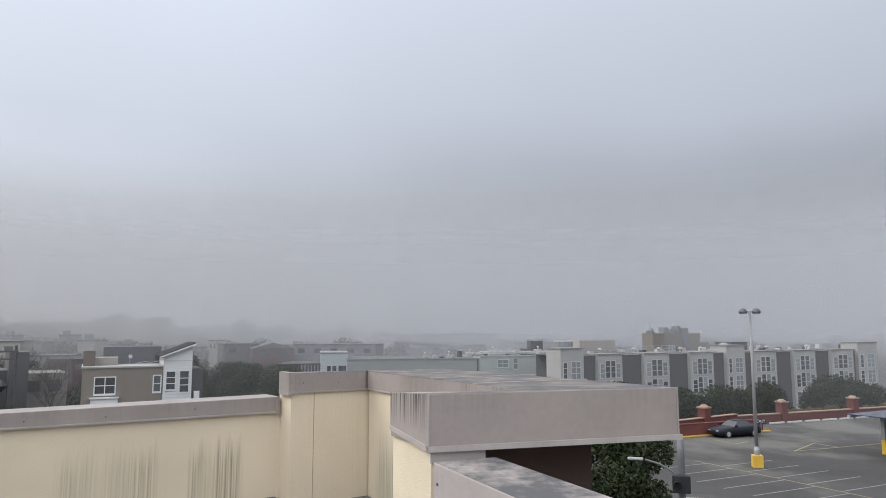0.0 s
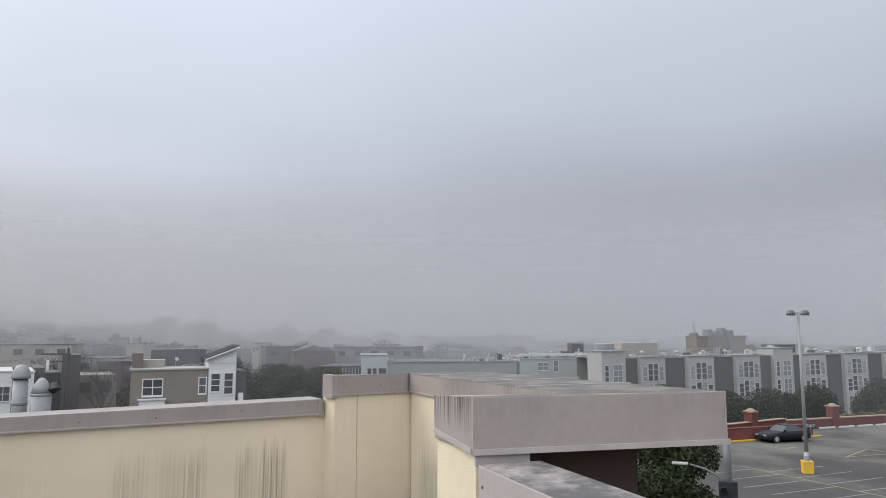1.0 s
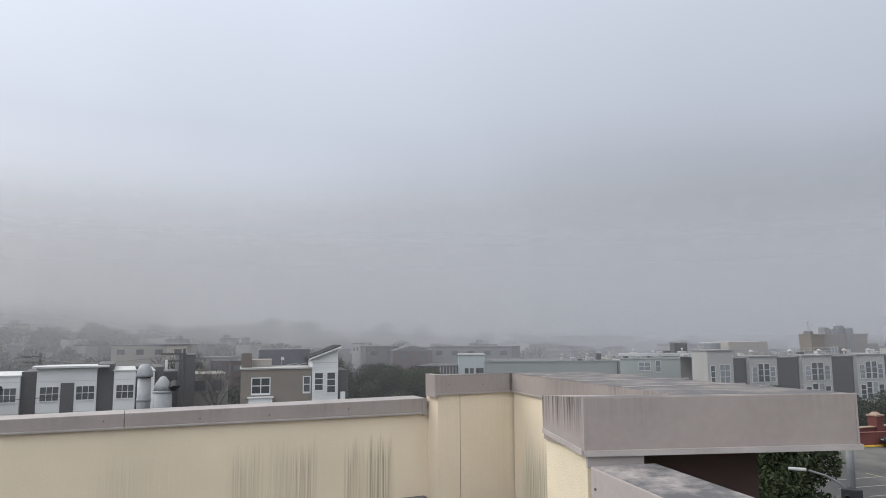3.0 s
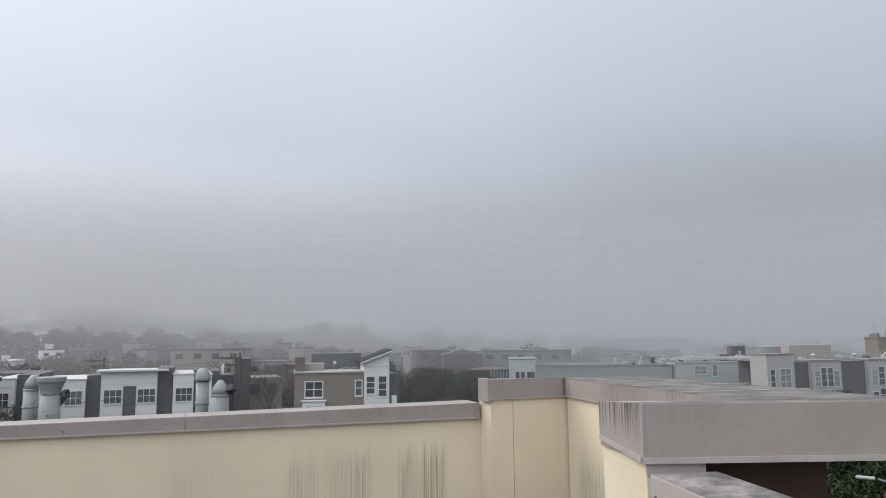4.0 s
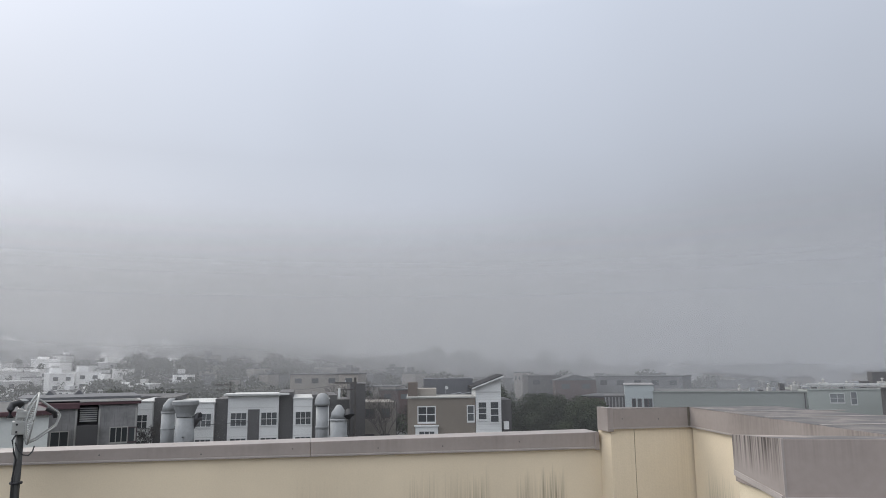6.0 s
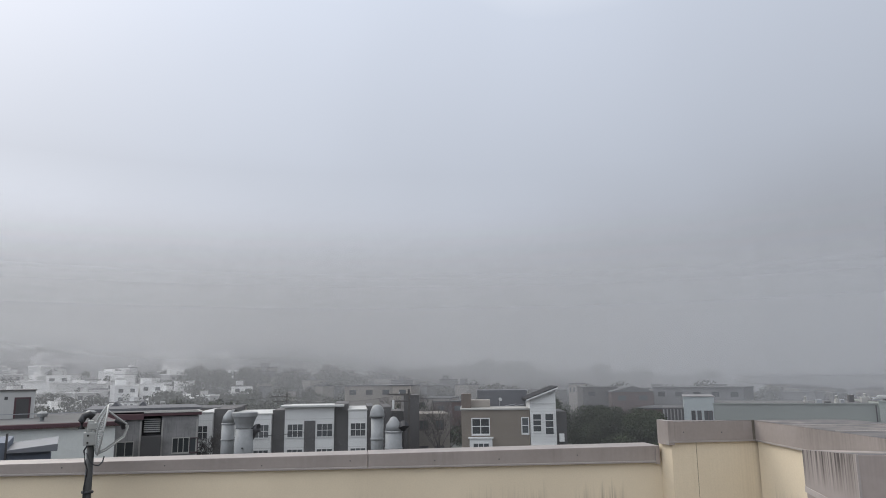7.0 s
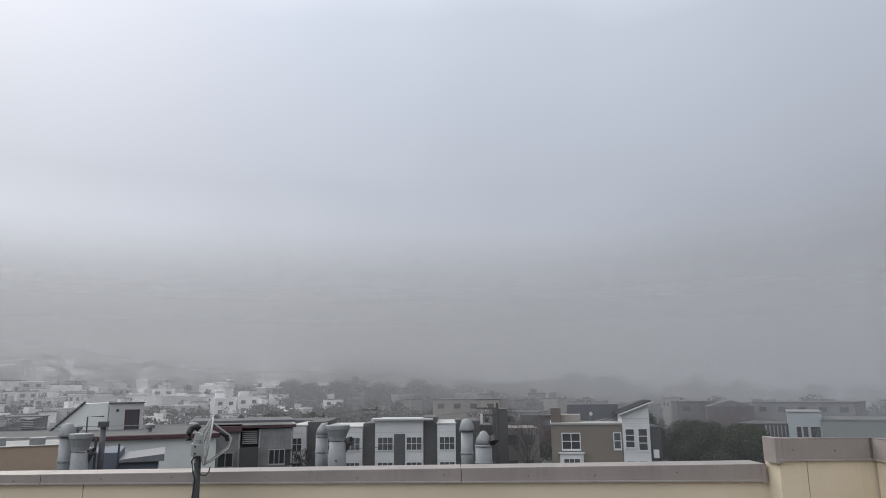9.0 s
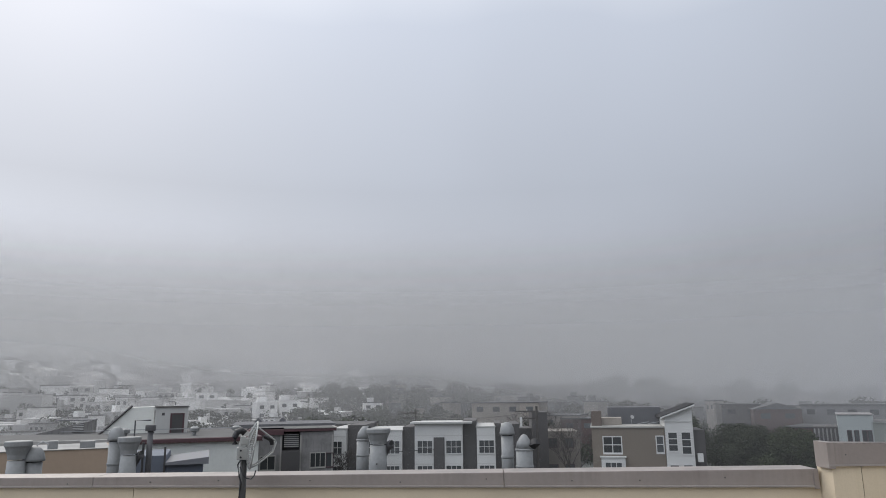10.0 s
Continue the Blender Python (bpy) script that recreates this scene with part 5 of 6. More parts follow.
def bay_unit(x0, x1, xd, z1, tall, label):
    """Pale window bay and the charcoal stretch of wall after it."""
    e = empty("row_house", RF, label, "house", "pale and charcoal row beyond the car park")
    part("bay", box(x0, x1, -0.5, 2.2, GB, z1), BAY, e, "pale window bay")
    part("bay_cap", box(x0 - 0.1, x1 + 0.1, -0.62, 2.2, z1, z1 + 0.12), MIDGREY, e)
    if xd > x1 + 0.05:
        part("wall", box(x1 + 0.003, xd - 0.003, 0, 9, GB, 4.62), DARKGREY, e, "charcoal wall")
        part("roof_edge", box(x1, xd, -0.08, 9, 4.62, 4.72), MIDGREY, e)
    w = (x1 - x0) * 0.86
    c = (x0 + x1) / 2
    for k in range(3):
        z0 = 1.98 - 2.42 * k
        if tall:
            window(e, c - w * 0.36, z0, z0 + 1.9, w * 0.18, 1, 3, -0.5, TRIM_BAY, GLASS, 0.07, False)
            window(e, c + w * 0.18, z0, z0 + 2.0, w * 0.44, 2, 3, -0.5, TRIM_BAY, BLIND, 0.07, False)
        else:
            for i, (off, hh) in enumerate(((-0.375, 1.65), (-0.125, 2.0), (0.125, 2.0), (0.375, 1.65))):
                window(e, c + off * w, z0, z0 + hh, w * 0.2, 1, 3, -0.5, TRIM_BAY, (GLASS, BLIND)[(i + k) % 3 == 0], 0.055, False)
    return e


for x0, x1, xd, z1, tall in ((-5.4, -1.93, 0.26, 5.5, True), (0.27, 4.18, 7.78, 4.75, False), (7.8, 12.24, 16.05, 4.75, False), (16.07, 20.5, 23.08, 4.75, False), (23.1, 26.84, 28.66, 5.6, True), (28.68, 33.59, 37.4, 4.75, False), (37.43, 42.63, 46.5, 4.75, False), (46.53, 52.19, 53.38, 4.75, False), (53.4, 58.6, 58.6, 5.8, True)):
    bay_unit(x0, x1, xd, z1, tall, "taller pale bay with framed windows on the charcoal row" if tall else "pale bay of four windows on the charcoal row")
rr = empty("roof_terrace", RF, "flat roof of the row with railings and vents", "roof")
part("roof", box(-5, 58, 1.0, 9, 4.72, 4.78), ROOFING, rr)
for z in (5.2, 5.6):
    part("rail", box(0, 17.5, 4.0, 4.05, z, z + 0.05), STEEL, rr)
for i in range(13):
    part("rail_post", box(0.2 + 1.4 * i, 0.26 + 1.4 * i, 4.0, 4.06, 4.78, 5.65), STEEL, rr)
for x in (3.0, 8.7, 13.2, 17.2, 21.2, 31.8, 35.2, 44.6):
    part("roof_vent", lathe([(0.12, 4.78), (0.12, 5.15), (0.3, 5.22), (0.3, 5.34), (0.08, 5.5)], 10), BAY, rr).location = (x, 2.2, 0)
for i in range(30):
    x = -4.5 + i * 2.05 + rc.uniform(-0.6, 0.6)
    w, h, y = rc.uniform(0.25, 0.9), rc.uniform(0.2, 0.75), rc.uniform(1.5, 6.5)
    part("roof_unit", box(x, x + w, y, y + 0.7, 4.78, 4.78 + h, 0.03), (BAY, OFFWHITE, DARKGREY)[i % 3], rr)
part("tank", lathe([(1.2, 4.78), (1.25, 6.3), (1.0, 6.4)], 18), GALV, rr, "round steel tank").location = (-0.6, 5, 0)
part("roof_house", box(3, 9, 6, 8.9, 4.78, 6.4), HAZE_TAN, rr)
part("dome", lathe([(0.9, 4.78), (0.85, 5.3), (0.6, 5.75), (0.2, 5.95)], 16), GALV, rr).location = (29.3, 5, 0)
part("roof_house", box(31.0, 34.5, 5, 8, 4.78, 6.0), DARKGREY, rr)

ab = empty("apartment_building", frame_at(38.33, 129.44, 0, 61), "brown-grey block with rooftop antennas and tanks", "building")
part("wall", box(0, 12.3, 0, 2.6, GB, 7.0), TAUPE, ab)
part("parapet", box(-0.1, 12.4, -0.1, 2.6, 7.0, 7.25), TAUPE, ab)
part("annex", box(12.4, 16, 1, 3, GB, 5.5), TAUPE, ab)
for x, h in ((1.4, 2.6), (2.0, 1.2), (15.0, 2.2), (13.2, 1.2), (9.3, 1.6), (7.4, 1.8)):
    m = part("antenna", lathe([(0.1, 0), (0.08, h)], 6), STEEL, ab)
    m.location = (x, 2, 7.2 if x < 12 else 5.5)
    part("crosspiece", box(-0.35, 0.35, -0.05, 0.05, h * 0.75, h * 0.8), STEEL, m)
for x, w, h in ((3.6, 1.0, 1.1), (5.2, 1.3, 0.8), (7.0, 0.9, 1.4), (8.4, 1.1, 1.0), (0.4, 0.7, 0.5)):
    part("roof_unit", box(x, x + w, 0.6, 2, 7.25, 7.25 + h), HAZE_GREY, ab)
part("duct", box(7.6, 8.6, -0.6, 0, 1.5, 8.2), HAZE_GREY, ab)
window(ab, 4.8, 3.5, 5.0, 1.4, 2, 1, 0, TRIMW, BLIND)

# ---------------------------------------------------------------- town on the hillside


_fw = {}


def plain_window(parent, x, z0, w, h, y):
    """Small far window: dark pane in a thin proud frame."""
    key = (round(w, 2), round(h, 2))
    if key not in _fw:
        bm = bmesh.new()
        cuboid(bm, -w / 2, w / 2, -0.06, 0.02, 0, h)
        me = bpy.data.meshes.new("window")
        bm.to_mesh(me)
        bm.free()
        me.materials.append(GLASS)
        _fw[key] = me
    ob = new("window", _fw[key])
    ob.parent = parent
    ob.location = (x, y, z0)


def far_house(w, d, h, wall, roof, cols, rows, gable, label, stair=True):
    e = empty("far_house", Matrix(), label, "house", "houses on the hillside")
    part("wall", box(-w / 2, w / 2, -d / 2, d / 2, -4, h), wall, e)
    if gable:
        bm = prism([(-w / 2 - 0.2, -d / 2 - 0.3), (w / 2 + 0.2, -d / 2 - 0.3), (w / 2 + 0.2, d / 2), (-w / 2 - 0.2, d / 2)], h, h + 0.2)
        for v in bm.verts:
            if v.co.z > h + 0.1:
                v.co.x *= 0.02
                v.co.z = h + w * (0.26 if stair else 0.14)
        part("roof", bm, roof, e)
    else:
        part("roof", box(-w / 2 - 0.12, w / 2 + 0.12, -d / 2 - 0.12, d / 2, h, h + 0.2), roof, e)
        if stair:
            part("stair_house", box(-w * 0.35, w * 0.05, -d * 0.1, d * 0.3, h + 0.2, h + 1.5), wall, e)
    for i in range(cols):
        for j in range(rows):
            plain_window(e, -w / 2 + w * (i + 0.5) / cols, h - 1.6 - 2.1 * j, w / cols * 0.4, 0.9, -d / 2)
    return e


kinds = [far_house(5.5, 7, 4.8, HAZE_WHITE, HAZE_ROOF, 3, 2, False, "white flat-roofed house on the hillside"),
         far_house(4.2, 7, 5.8, HAZE_WHITE, HAZE_ROOF, 2, 2, False, "narrow white house on the hillside"),
         far_house(7.5, 7, 4.4, HAZE_GREY, HAZE_ROOF, 3, 1, False, "grey flat-roofed house on the hillside", False),
         far_house(5, 6, 5.0, HAZE_TAN, HAZE_ROOF, 2, 2, True, "tan gabled house on the hillside"),
         far_house(9.5, 7, 3.8, HAZE_TAN, HAZE_ROOF, 4, 1, False, "long pale low block of flats", False),
         far_house(6, 7, 4.2, HAZE_WHITE, HAZE_WHITE, 0, 0, False, "plain white block on the hillside")]
rnd = random.Random(21)
first = set()
for ring, r0 in enumerate((124, 136, 148, 160, 172, 184, 196, 209)):
    azz = -84 + rnd.uniform(0, 3)
    while azz < 42:
        r = r0 + rnd.uniform(-8, 8)
        step = math.degrees((5.0 + rnd.uniform(0, 6.0)) / r)
        azz += step * (1.0 if azz < -38 else 3.6)
        if azz > -15 and r < 150 or (azz > 5 and r < 170) or (azz > -38 and r > 270):
            continue
        if rnd.random() < (0.2 if azz < -45 else 0.45):
            continue
        left = azz < -45
        k = rnd.choice((0, 0, 1, 1, 5, 5, 3, 4, 2) if left else (2, 2, 3, 4, 4, 1))
        x, y = r * math.sin(radians(azz)), r * math.cos(radians(azz))
        m = pose(x, y, land(x, y) + rnd.uniform(-1.4, 1.0) - 0.6, 0, 0, -azz + rnd.choice((-32, 0, 20, 48)) + rnd.uniform(-6, 6)) @ Matrix.Scale(rnd.uniform(0.66, 0.9), 4)
        if k not in first:
            first.add(k)
            kinds[k].matrix_basis = m
        else:
            copy_thing(kinds[k], m)


def hillside():
    """The countless houses further up: joined boxes with roofs and window recesses."""
    rh = random.Random(33)
    vs, fs, mi = [], [], []

    def block(c, sx, sy, z0, z1, w, d, h0, h1, off, k):
        base = len(vs)
        for z in (h0, h1):
            for a, b in ((-w, -d), (w, -d), (w, d), (-w, d)):
                a, b = a + off[0], b + off[1]
                vs.append((c[0] + a * sx[0] + b * sy[0], c[1] + a * sx[1] + b * sy[1], z))
        for f in ((4, 5, 6, 7), (0, 1, 5, 4), (1, 2, 6, 5), (2, 3, 7, 6), (3, 0, 4, 7)):
            fs.append([base + q for q in f])
            mi.append(k)

    r = 170.0
    while r < 372:
        az = -86.0
        while az < (40 if r < 275 else -36):
            rr = r + rh.uniform(-5, 5)
            w, d, h = rh.choice((1.4, 1.9, 2.4, 3.0, 4.2)) * rh.uniform(0.85, 1.15), rh.uniform(2.0, 3.2), rh.uniform(1.8, 5.6)
            far_side = az > -46
            if far_side:
                h = rh.uniform(4.0, 8.0)
            az += math.degrees((2 * w + (rh.uniform(2, 16) if far_side else rh.choice((0.1, 0.5, 1.5, 3.5, 7.0)))) / rr)
            if far_side and rr < 178:
                continue
            x, y = rr * math.sin(radians(az)), rr * math.cos(radians(az))
            t = radians(az + rh.choice((-30, 0, 0, 25)) + rh.uniform(-5, 5))
            sx, sy = (math.cos(t), -math.sin(t)), (math.sin(t), math.cos(t))
            g = land(x, y)
            block((x, y), sx, sy, 0, 0, w, d, g - 3, g + h, (0, 0), rh.choice((3, 3, 4)) if far_side else 0)
            block((x, y), sx, sy, 0, 0, w + 0.12, d + 0.12, g + h, g + h + 0.25, (0, 0), 1 if far_side else rh.choice((0, 0, 0, 1)))
            if rh.random() < 0.5:
                block((x, y), sx, sy, 0, 0, w * 0.35, d * 0.3, g + h + 0.25, g + h + rh.uniform(0.8, 1.7), (rh.uniform(-0.5, 0.5) * w, 0), 3 if far_side else 0)
            n = rh.choice((0, 0, 0, 0, 2, 3))
            for i in range(n):
                for zz in ((h - 1.5, h - 0.6), (h - 3.1, h - 2.2)):
                    if zz[0] > 0.4:
                        block((x, y), sx, sy, 0, 0, w * 0.22 if n == 2 else w * 0.15, 0.05, g + zz[0], g + zz[1], (w * (2 * (i + 0.5) / n - 1), -d), 2)
        r += 8.5
    me = bpy.data.meshes.new("hillside_houses")
    me.from_pydata(vs, [], fs)
    for mt in (HILL_WALL, HAZE_ROOF, GLASS, HAZE_GREY, HAZE_TAN):
        me.materials.append(mt)
    me.polygons.foreach_set("material_index", mi)
    tagged(new("hillside_houses", me), "crowded pale houses climbing the foggy hillside", "houses", kind="stuff")


hillside()
# white pair of flats with a palm before them
for az, r, w, zt in ((-52.2, 200, 5.4, 6.1), (-50.5, 204, 5.7, 6.4)):
    e = far_house(w, 9, 6.5, HAZE_WHITE, HAZE_WHITE, 2, 2, False, "bright white cubic house with square windows")
    e.matrix_basis = pose(r * math.sin(radians(az)), r * math.cos(radians(az)), zt - 6.5, 0, 0, -az + 8)


def palm():
    e = empty("palm_tree", Matrix(), "slender palm before a white house", "tree")
    part("trunk", tube(bmesh.new(), [(0, 0, 0), (0.1, 0, 3), (0, 0, 6.2)], [0.22, 0.16, 0.16], 8), BARK, e)
    bm = bmesh.new()
    for i in range(22):
        a = i * 2.4
        d = Vector((math.cos(a), math.sin(a), 0))
        s = Vector((-d.y, d.x, 0)) * 0.18
        lift = 0.9 - 0.08 * i
        p = [Vector((0, 0, 6.2)), Vector((0, 0, 6.3 + lift)) + d * 0.8, Vector((0, 0, 6.0 + lift * 0.7)) + d * 1.5]
        v = [bm.verts.new(q) for q in (p[0], p[1] - s, p[2], p[1] + s)]
        bm.faces.new(v)
    part("fronds", bm, LEAF, e)
    return e


palm().matrix_basis = pose(-154.5, 120.5, -3.0)

# mid-distance houses between the street and the hill: compass angle, range, width, roof height, kind
MID = ((-26.6, 141, 10, 2.8, 2), (-23.4, 144, 9, 3.1, 3), (-17.6, 165, 1.6, 5.6, 4), (-16.1, 148, 6.7, 5.1, 5), (-13.7, 144, 7.8, 4.4, 3), (-11.3, 104, 4.6, 3.0, 2), (-8.3, 150, 17, 4.9, 6), (-33, 142, 13, 5.9, 4), (-29.5, 143, 11, 3.4, 4), (-55.5, 92, 14, 3.6, 2), (-47.5, 96, 12, 4.0, 4), (-60, 96, 10, 3.4, 2), (-64.5, 90, 12, 3.0, 2))
for az, r, w, zt, k in MID:
    wall_m = (HAZE_WHITE, HAZE_WHITE, BRICK, BRICK, HAZE_TAN, DARKGREY, HAZE_GREY)[k]
    e = far_house(w, 9, 7.5, wall_m, HAZE_ROOF, max(2, int(w / 3.2)), 1, k == 3, ("white painted house with square windows", "white house", "dull red brick block with a row of windows", "dull red brick house under a low gable", "pale stucco flats with square windows", "plain dark flat-roofed block", "long grey flat-roofed block")[k], False)
    e["group"] = "houses between street and hill"
    e.matrix_basis = pose(r * math.sin(radians(az)), r * math.cos(radians(az)), zt - 7.5, 0, 0, -az + (8 if k % 2 else -14))

# woods on the hillside: many leaf clumps
rs = random.Random(4)
wc = []
for i in range(900):
    az, r = rs.uniform(-84, 40) if i < 420 else rs.uniform(-50, 2), rs.uniform(118, 330) if i < 420 else rs.uniform(128, 270)
    if az > -16 and r < 170:
        continue
    x, y = r * math.sin(radians(az)), r * math.cos(radians(az))
    wc.append((x, y, land(x, y) + rs.uniform(0.6, 2.6 if i < 420 else 5.5), rs.uniform(1.2, 3.0 if i < 420 else 4.2)))
for i in range(300):
    # small gardens between the houses on the western slope
    az, r = rs.uniform(-84, -46), rs.uniform(120, 300)
    x, y = r * math.sin(radians(az)), r * math.cos(radians(az))
    wc.append((x, y, land(x, y) + rs.uniform(0.5, 3.6), rs.uniform(0.9, 2.4)))
for i in range(110):
    # darker groves on either side of the white flats
    az = rs.choice((rs.uniform(-60, -53.8), rs.uniform(-49, -43)))
    r = rs.uniform(136, 190)
    x, y = r * math.sin(radians(az)), r * math.cos(radians(az))
    wc.append((x, y, land(x, y) + rs.uniform(0.8, 5.0), rs.uniform(1.4, 3.0)))
for i in range(190):
    # tall groves on the slope behind the street
    az, r = rs.uniform(-48, -8), rs.uniform(212, 268)
    top = float(np.interp(az, (-52, -44, -38, -30, -24, -16, -8), (6.5, 8.5, 6.5, 8.8, 10.5, 7.8, 4.8))) + 3.2 * noise.noise((az * 0.33, r * 0.05, 3.0))
    x, y = r * math.sin(radians(az)), r * math.cos(radians(az))
    wc.append((x, y, rs.uniform(land(x, y) + 1.5, top), rs.uniform(1.8, 4.0)))
far_wood = leaf_cloud("hillside_trees", wc, 480000, 0.36, LEAF2, None, 77)
tagged(far_wood, "dark garden trees scattered over the hillside", "trees", kind="stuff")

# ---------------------------------------------------------------- vents, dish, wires


def cowl_vent(h, r, seam=0.6):
    """Round stack with a domed cap."""
    e = empty("roof_vent", Matrix(), "galvanised round roof vent with a domed cap", "vent", "roof vents")
    part("pipe", lathe([(r, 0), (r * 0.97, h - 0.36)], 20), GALV, e, smooth=True)
    part("seam_ring", lathe([(r * 1.0, h - 0.36 - seam), (r * 1.07, h - 0.34 - seam), (r * 1.07, h - 0.30 - seam), (r * 1.0, h - 0.28 - seam)], 20), GALV, e)
    # black collar: the shade of the gap under the cap, as colour
    part("throat", lathe([(r * 0.9, h - 0.36), (r * 0.9, h - 0.3)], 16), BLACK, e)
    part("cap", lathe([(r * 1.2, h - 0.335), (r * 1.22, h - 0.28), (r * 1.05, h - 0.14), (r * 0.7, h - 0.03), (r * 0.25, h)], 20), GALV, e, smooth=True)
    return e


def funnel_vent(h, r):
    """Stout stack that widens to a flat hood with a side cowl."""
    e = empty("roof_vent", Matrix(), "galvanised flared roof vent with a dark side cowl", "vent", "roof vents")
    part("pipe", lathe([(r * 1.12, 0), (r * 0.92, h - 0.45)], 20), GALV, e, smooth=True)
    part("hood", lathe([(r * 0.92, h - 0.42), (r * 0.98, h - 0.32), (r * 1.22, h - 0.16), (r * 1.36, h - 0.11), (r * 1.37, h - 0.02), (r * 1.3, h)], 26), GALV, e)
    el = part("elbow", tube(bmesh.new(), [(r * 0.5, 0.1, h - 0.75), (r * 1.0, 0.1, h - 0.5), (r * 1.45, 0.05, h - 0.43)], [r * 0.4, r * 0.45, r * 0.5], 14), DARK_STEEL, e, "dark side cowl", smooth=True)
    # closed black disc paints the shade inside the cowl
    part("mouth", tube(bmesh.new(), [(r * 1.45, 0.05, h - 0.43), (r * 1.5, 0.045, h - 0.43)], r * 0.44, 14), BLACK, el, "black disc for the shaded mouth")
    for z in (0.35, 0.75):
        part("rivet", box(-0.02, 0.02, -r * 1.16, -r * 0.98, z, z + 0.03), BLACK, e)
    return e


def elbow_vent(h, r, cone=True):
    """Stack with a pointed or bent top and a dark cowl to one side."""
    e = empty("roof_vent", Matrix(), "galvanised roof vent with a dark side cowl", "vent", "roof vents")
    part("pipe", lathe([(r, 0), (r * 0.97, h - 0.38)], 20), GALV, e, smooth=True)
    for z in (h - 0.42, h - 0.85):
        part("seam_ring", lathe([(r, z), (r * 1.06, z + 0.015), (r * 1.06, z + 0.04), (r, z + 0.055)], 20), GALV, e)
    if cone:
        part("cone", lathe([(r * 0.99, h - 0.38), (r * 0.85, h - 0.2), (r * 0.3, h - 0.02), (r * 0.06, h)], 20), GALV, e, smooth=True)
        c = part("cowl", tube(bmesh.new(), [(r * 0.5, -r * 0.25, h - 0.3), (r * 1.2, -r * 0.35, h - 0.24), (r * 1.3, -r * 0.36, h - 0.235), (r * 1.85, -r * 0.3, h - 0.25)], [r * 0.4, r * 0.62, r * 0.6, r * 0.06], 4), BLACK, e, "black pointed side cowl")
    else:
        el = part("elbow", tube(bmesh.new(), [(0, 0, h - 0.39), (0.02, 0, h - 0.24), (r * 0.4, 0, h - r * 0.75), (r * 1.0, -r * 0.1, h - r * 0.62)], [r * 0.98, r * 0.95, r * 0.8, r * 0.62], 18), GALV, e, smooth=True)
        # the elbow is closed; its shaded inside is a black disc
        part("mouth", tube(bmesh.new(), [(r * 1.0, -r * 0.1, h - r * 0.62), (r * 1.06, -r * 0.12, h - r * 0.62)], r * 0.56, 16), BLACK, el, "black disc for the shaded mouth")
    return e


ROOFZ = 4.95
cowl_vent(1.85, 0.17).matrix_basis = frame_at(-11.15, 16.6, ROOFZ, 60)
elbow_vent(1.55, 0.23).matrix_basis = frame_at(-10.52, 16.45, ROOFZ, 60)
elbow_vent(1.76, 0.18, False).matrix_basis = frame_at(-14.95, 14.85, ROOFZ, 50)
funnel_vent(1.7, 0.25).matrix_basis = frame_at(-14.25, 14.75, ROOFZ, 55)
cowl_vent(1.9, 0.17).matrix_basis = frame_at(-18.3, 9.3, ROOFZ, 40)
funnel_vent(1.66, 0.205).matrix_basis = frame_at(-17.74, 9.36, ROOFZ, 35)
funnel_vent(1.65, 0.22).matrix_basis = frame_at(-18.82, 7.2, ROOFZ, 28)
cowl_vent(1.5, 0.2).matrix_basis = frame_at(-18.75, 7.55, ROOFZ, 28)
pp = empty("vent_pipe", frame_at(-17.78, 9.93, ROOFZ, 35), "thin dark roof pipes with a boxed top", "pipe")
part("pipe", lathe([(0.075, 0), (0.07, 1.92)], 12), DARK_STEEL, pp, smooth=True)
part("cap", box(-0.12, 0.12, -0.12, 0.12, 1.78, 1.93, 0.012), DARK_STEEL, pp)
part("frame_pipe", tube(bmesh.new(), [(-0.38, 0, 0), (-0.38, 0, 2.05), (0.0, 0, 2.05)], 0.02, 6), DARK_STEEL, pp)
part("frame_pipe", tube(bmesh.new(), [(-0.15, 0.05, 0), (-0.15, 0.05, 1.5)], 0.03, 8), DARK_STEEL, pp)

# grid dish on its pole
dm = empty("dish_antenna", frame_at(-5.83, 4.03, DECK, 35), "pale grid dish antenna on a dark pole with cable", "antenna")
part("pole", lathe([(0.033, 0.0), (0.03, 1.3)], 14), POLE_DARK, dm, "dark steel pole", smooth=True)
part("foot", lathe([(0.11, 0.0), (0.11, 0.015), (0.05, 0.03)], 14), STEEL, dm)
part("clamp", box(-0.065, 0.045, -0.05, 0.05, 1.2, 1.31, 0.008), DISHWHITE, dm, "pale clamp bracket")
for z in (1.225, 1.285):
    part("bolt", tube(bmesh.new(), [(-0.03, -0.05, z), (-0.03, -0.065, z)], 0.009, 8), BLACK, dm)
part("radio_box", box(-0.035, 0.07, -0.045, 0.045, 1.33, 1.395, 0.012), DISHWHITE, dm, "pale radio housing")
part("cover", tube(bmesh.new(), [(-0.085, -0.03, 1.34), (-0.087, -0.03, 1.41), (-0.07, -0.03, 1.45), (-0.03, -0.03, 1.462), (0.0, -0.03, 1.435)], 0.03, 12), BLACK, dm, "black weatherproof elbow", smooth=True)
RAD, DEEP = 0.213, 0.06
bowl = empty("reflector", pose(0.085, 0.02, 1.325, 0, 8, 0))
bowl.parent = dm


def dish_point(y, z):
    """Point of the bowl, which opens to +x; its rim lies in the plane x = 0."""
    return Vector((DEEP * ((y * y + z * z) / (RAD * RAD) - 1), y, z))


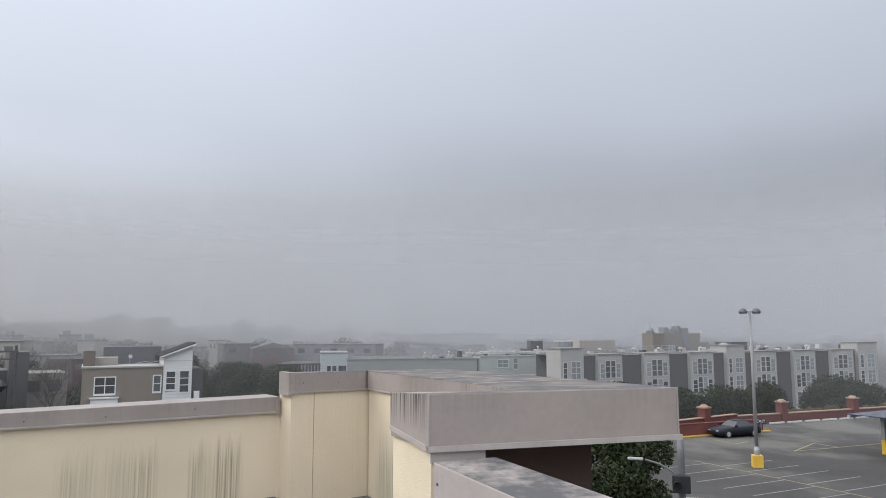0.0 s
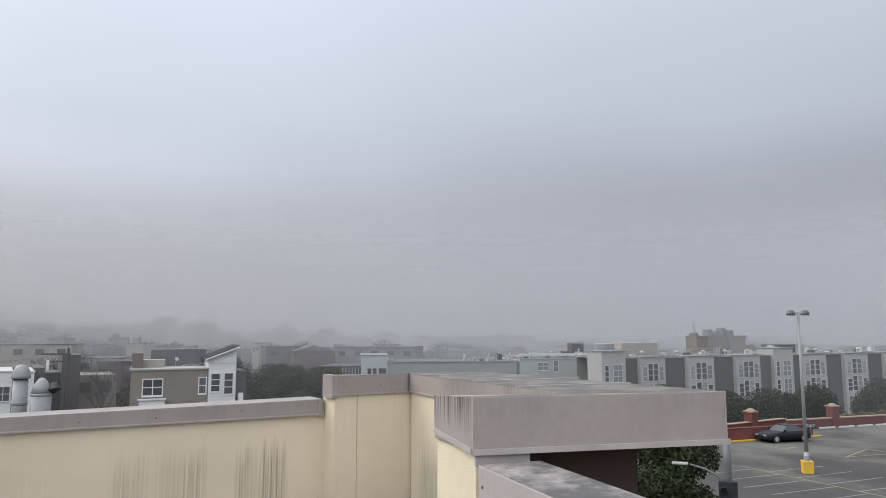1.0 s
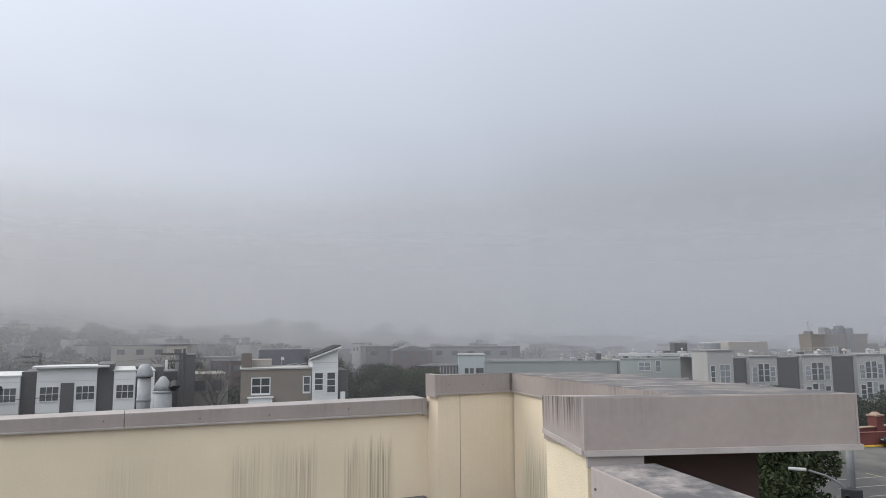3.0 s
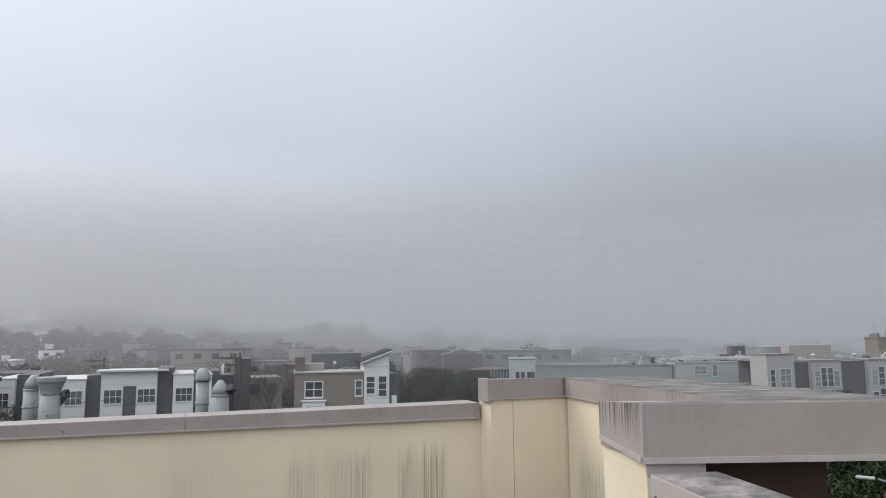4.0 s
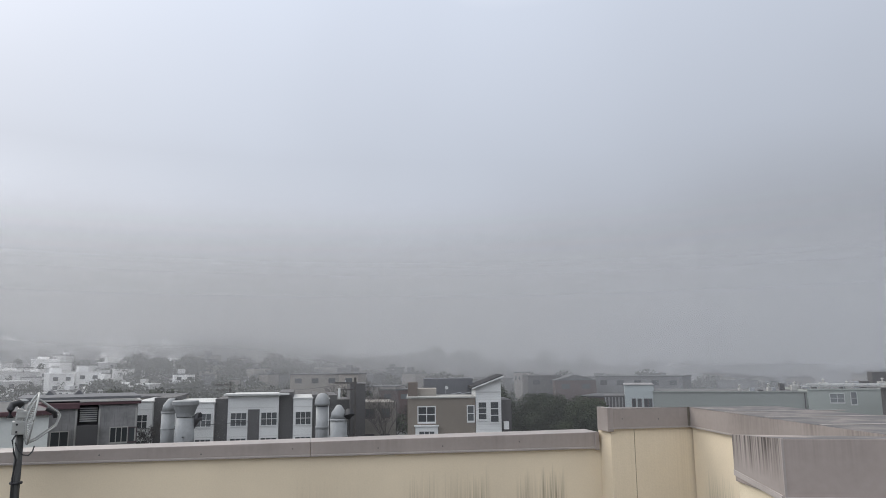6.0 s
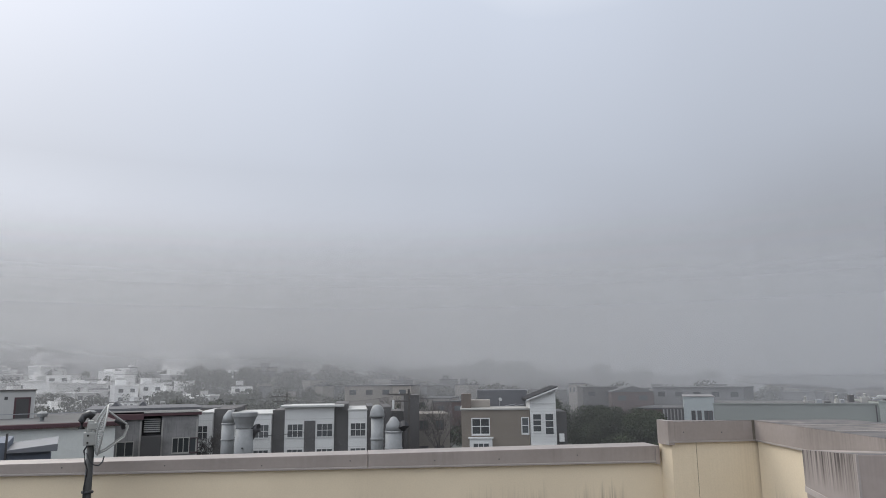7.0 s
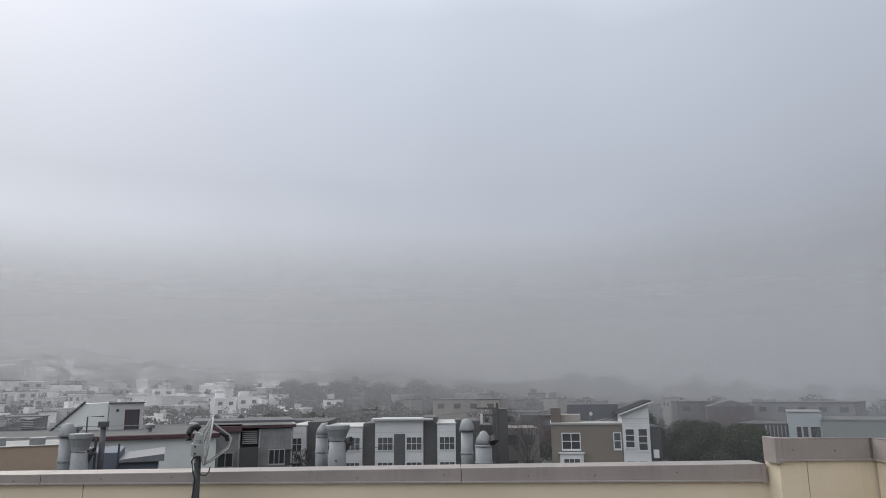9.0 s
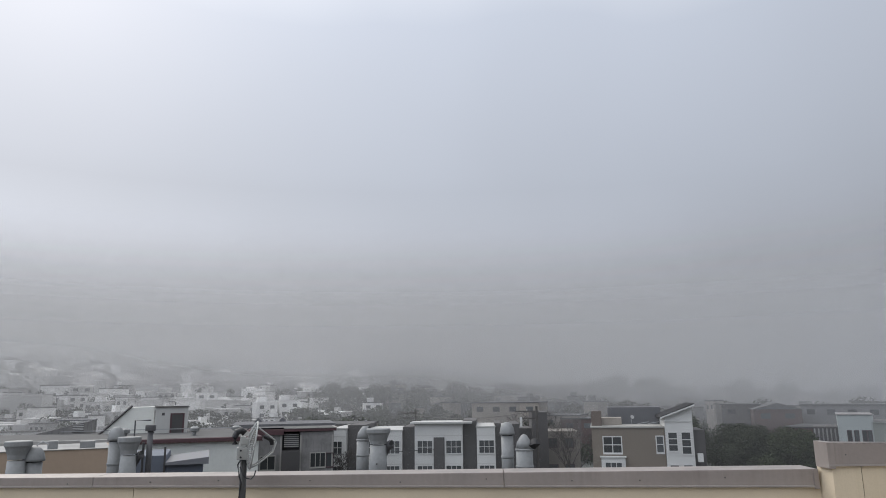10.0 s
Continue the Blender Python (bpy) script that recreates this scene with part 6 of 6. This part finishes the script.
part("rim", tube(bmesh.new(), [dish_point(RAD * math.sin(math.pi * i / 24), RAD * math.cos(math.pi * i / 24)) for i in range(49)], 0.008, 8, False), DISHWHITE, bowl, "pale rolled rim")
for i in range(23):
    z = -0.198 + 0.018 * i
    half = math.sqrt(max(0.0, RAD ** 2 - z * z))
    part("grid_bar", tube(bmesh.new(), [dish_point(half * (j / 4 - 1), z) for j in range(9)], 0.0042, 5), DISHWHITE, bowl)
for y in (-0.13, -0.045, 0.045, 0.13):
    half = math.sqrt(max(0.0, RAD ** 2 - y * y))
    part("rib", tube(bmesh.new(), [dish_point(y, half * (j / 4 - 1)) - Vector((0.008, 0, 0)) for j in range(9)], 0.007, 5), DISHWHITE, bowl)
part("back_plate", box(-0.13, -0.082, -0.06, 0.06, -0.07, 0.07, 0.01), DISHWHITE, bowl)
for y in (0.10, -0.10):
    part("feed_strut", tube(bmesh.new(), [(0.0, y * 1.25, 0.17), (0.09, y, 0.12), (0.18, y * 0.7, 0.07), (0.195, y * 0.7, 0.045), (0.18, y * 0.75, -0.04), (0.055, y * 0.9, -0.165), (0.0, y * 0.7, -0.2)], 0.0075, 6), DISHWHITE, bowl, "bent pale feed strut")
part("feed_bridge", tube(bmesh.new(), [(0.19, -0.07, 0.05), (0.19, 0.07, 0.05)], 0.012, 6), DISHWHITE, bowl)
part("feed", tube(bmesh.new(), [(0.08, 0, 0.09), (0.15, 0, 0.075), (0.165, 0, 0.02)], [0.018, 0.03, 0.016], 10), BLACK, bowl, "black feed horn")
cable = [(-0.03, -0.055, 1.2), (-0.052, -0.055, 1.16), (-0.035, -0.055, 1.06), (-0.015, -0.05, 1.0), (-0.03, -0.035, 0.85), (-0.028, -0.035, 0.4), (-0.045, 0.0, 0.03)]
part("cable", tube(bmesh.new(), cable, 0.008, 6), BLACK, dm, "black cable tied to the pole")
part("cable", tube(bmesh.new(), [(-0.03, -0.055, 1.14), (-0.005, -0.07, 1.08), (0.03, -0.075, 1.04), (0.07, -0.06, 1.03), (0.1, -0.04, 1.06), (0.11, -0.02, 1.1)], 0.006, 6), BLACK, dm, "slack black cable")
part("cable_tie", lathe([(0.046, 0.80), (0.05, 0.81), (0.046, 0.82)], 12), BLACK, dm)


def utility_pole(h, label):
    e = empty("utility_pole", Matrix(), label, "utility pole")
    part("pole", lathe([(0.17, 0), (0.12, h)], 10), BARK, e)
    part("crossarm", box(-1.2, 1.2, -0.08, 0.08, h - 0.6, h - 0.45), BARK, e)
    part("crossarm", box(-0.9, 0.9, -0.08, 0.08, h - 1.3, h - 1.15), BARK, e)
    for x in (-1.0, -0.5, 0.5, 1.0):
        part("insulator", lathe([(0.05, h - 0.45), (0.07, h - 0.38), (0.03, h - 0.28)], 8), OFFWHITE, e)
        e.children[-1].location = (x, 0, 0)
    return e


up = utility_pole(11.3, "dark wooden utility pole with crossarms")
up.matrix_basis = frame_at(-39.6, 63.9, GB, 60)
part("lamp", box(-0.75, -0.5, -0.2, 0.1, 9.2, 10.2, 0.04), WHITE, up, "white pole-mounted box")
utility_pole(10.6, "far wooden utility pole with crossarms").matrix_basis = frame_at(-68, 78, GB, 60)


def wire(points, r, label):
    ob = finish("overhead_wire", tube(bmesh.new(), points, r, 5), BLACK)
    return tagged(ob, label, "cable", "overhead wires")


def sag(a, b, drop, n=14):
    a, b = Vector(a), Vector(b)
    return [a.lerp(b, i / n) - Vector((0, 0, drop * 4 * (i / n) * (1 - i / n))) for i in range(n + 1)]


wire(sag((-58, 38, 2.3), (-39.6, 63.9, 2.75), 0.35), 0.03, "dark sagging wire before the row houses")
wire(sag((-68, 78, 5.0), (-39.6, 63.9, 5.7), 0.7), 0.03, "dark wire between two utility poles")
wire(sag((-95, 60, 5.2), (-68, 78, 5.0), 0.7), 0.03, "dark wire beyond the row houses")

# ---------------------------------------------------------------- fog banks: thin veils round the town
FOGS = ((62, 6.0, -6.0, 0.06, 0.065, 6, 19), (81, 6.0, -6.0, 0.04, 0.06, 6, 24), (137, 6.0, -6.0, 0.21, 0.25, 5, 38), (158, 4, -8, 0.14, 0.36, 5, 44), (205, 2, -10, 0.18, 0.60, 5, 56), (255, 1, -11, 0.40, 0.80, 5, 70), (320, 0, -13, 0.62, 0.90, 4, 88), (400, -2, -16, 0.62, 0.95, 3, 110))
for i, (r, zf, zn, lo, hi, t0, t1) in enumerate(FOGS):
    seg = 96
    vs, fs = [], []
    for k in range(seg):
        a = 2 * math.pi * k / seg
        x, y = r * math.sin(a), r * math.cos(a)
        vs += [(x, y, -6), (x, y, t1 + 2)]
    for k in range(seg):
        a, b = 2 * k, 2 * ((k + 1) % seg)
        fs.append((a, b, b + 1, a + 1))
    me = bpy.data.meshes.new("fog_bank")
    me.from_pydata(vs, [], fs)
    me.materials.append(fog_material("fog", zf, zn, lo, hi, t0, t1))
    tagged(new("fog_bank", me), "thin grey fog bank drifting over the town", "fog", "fog banks", "stuff")
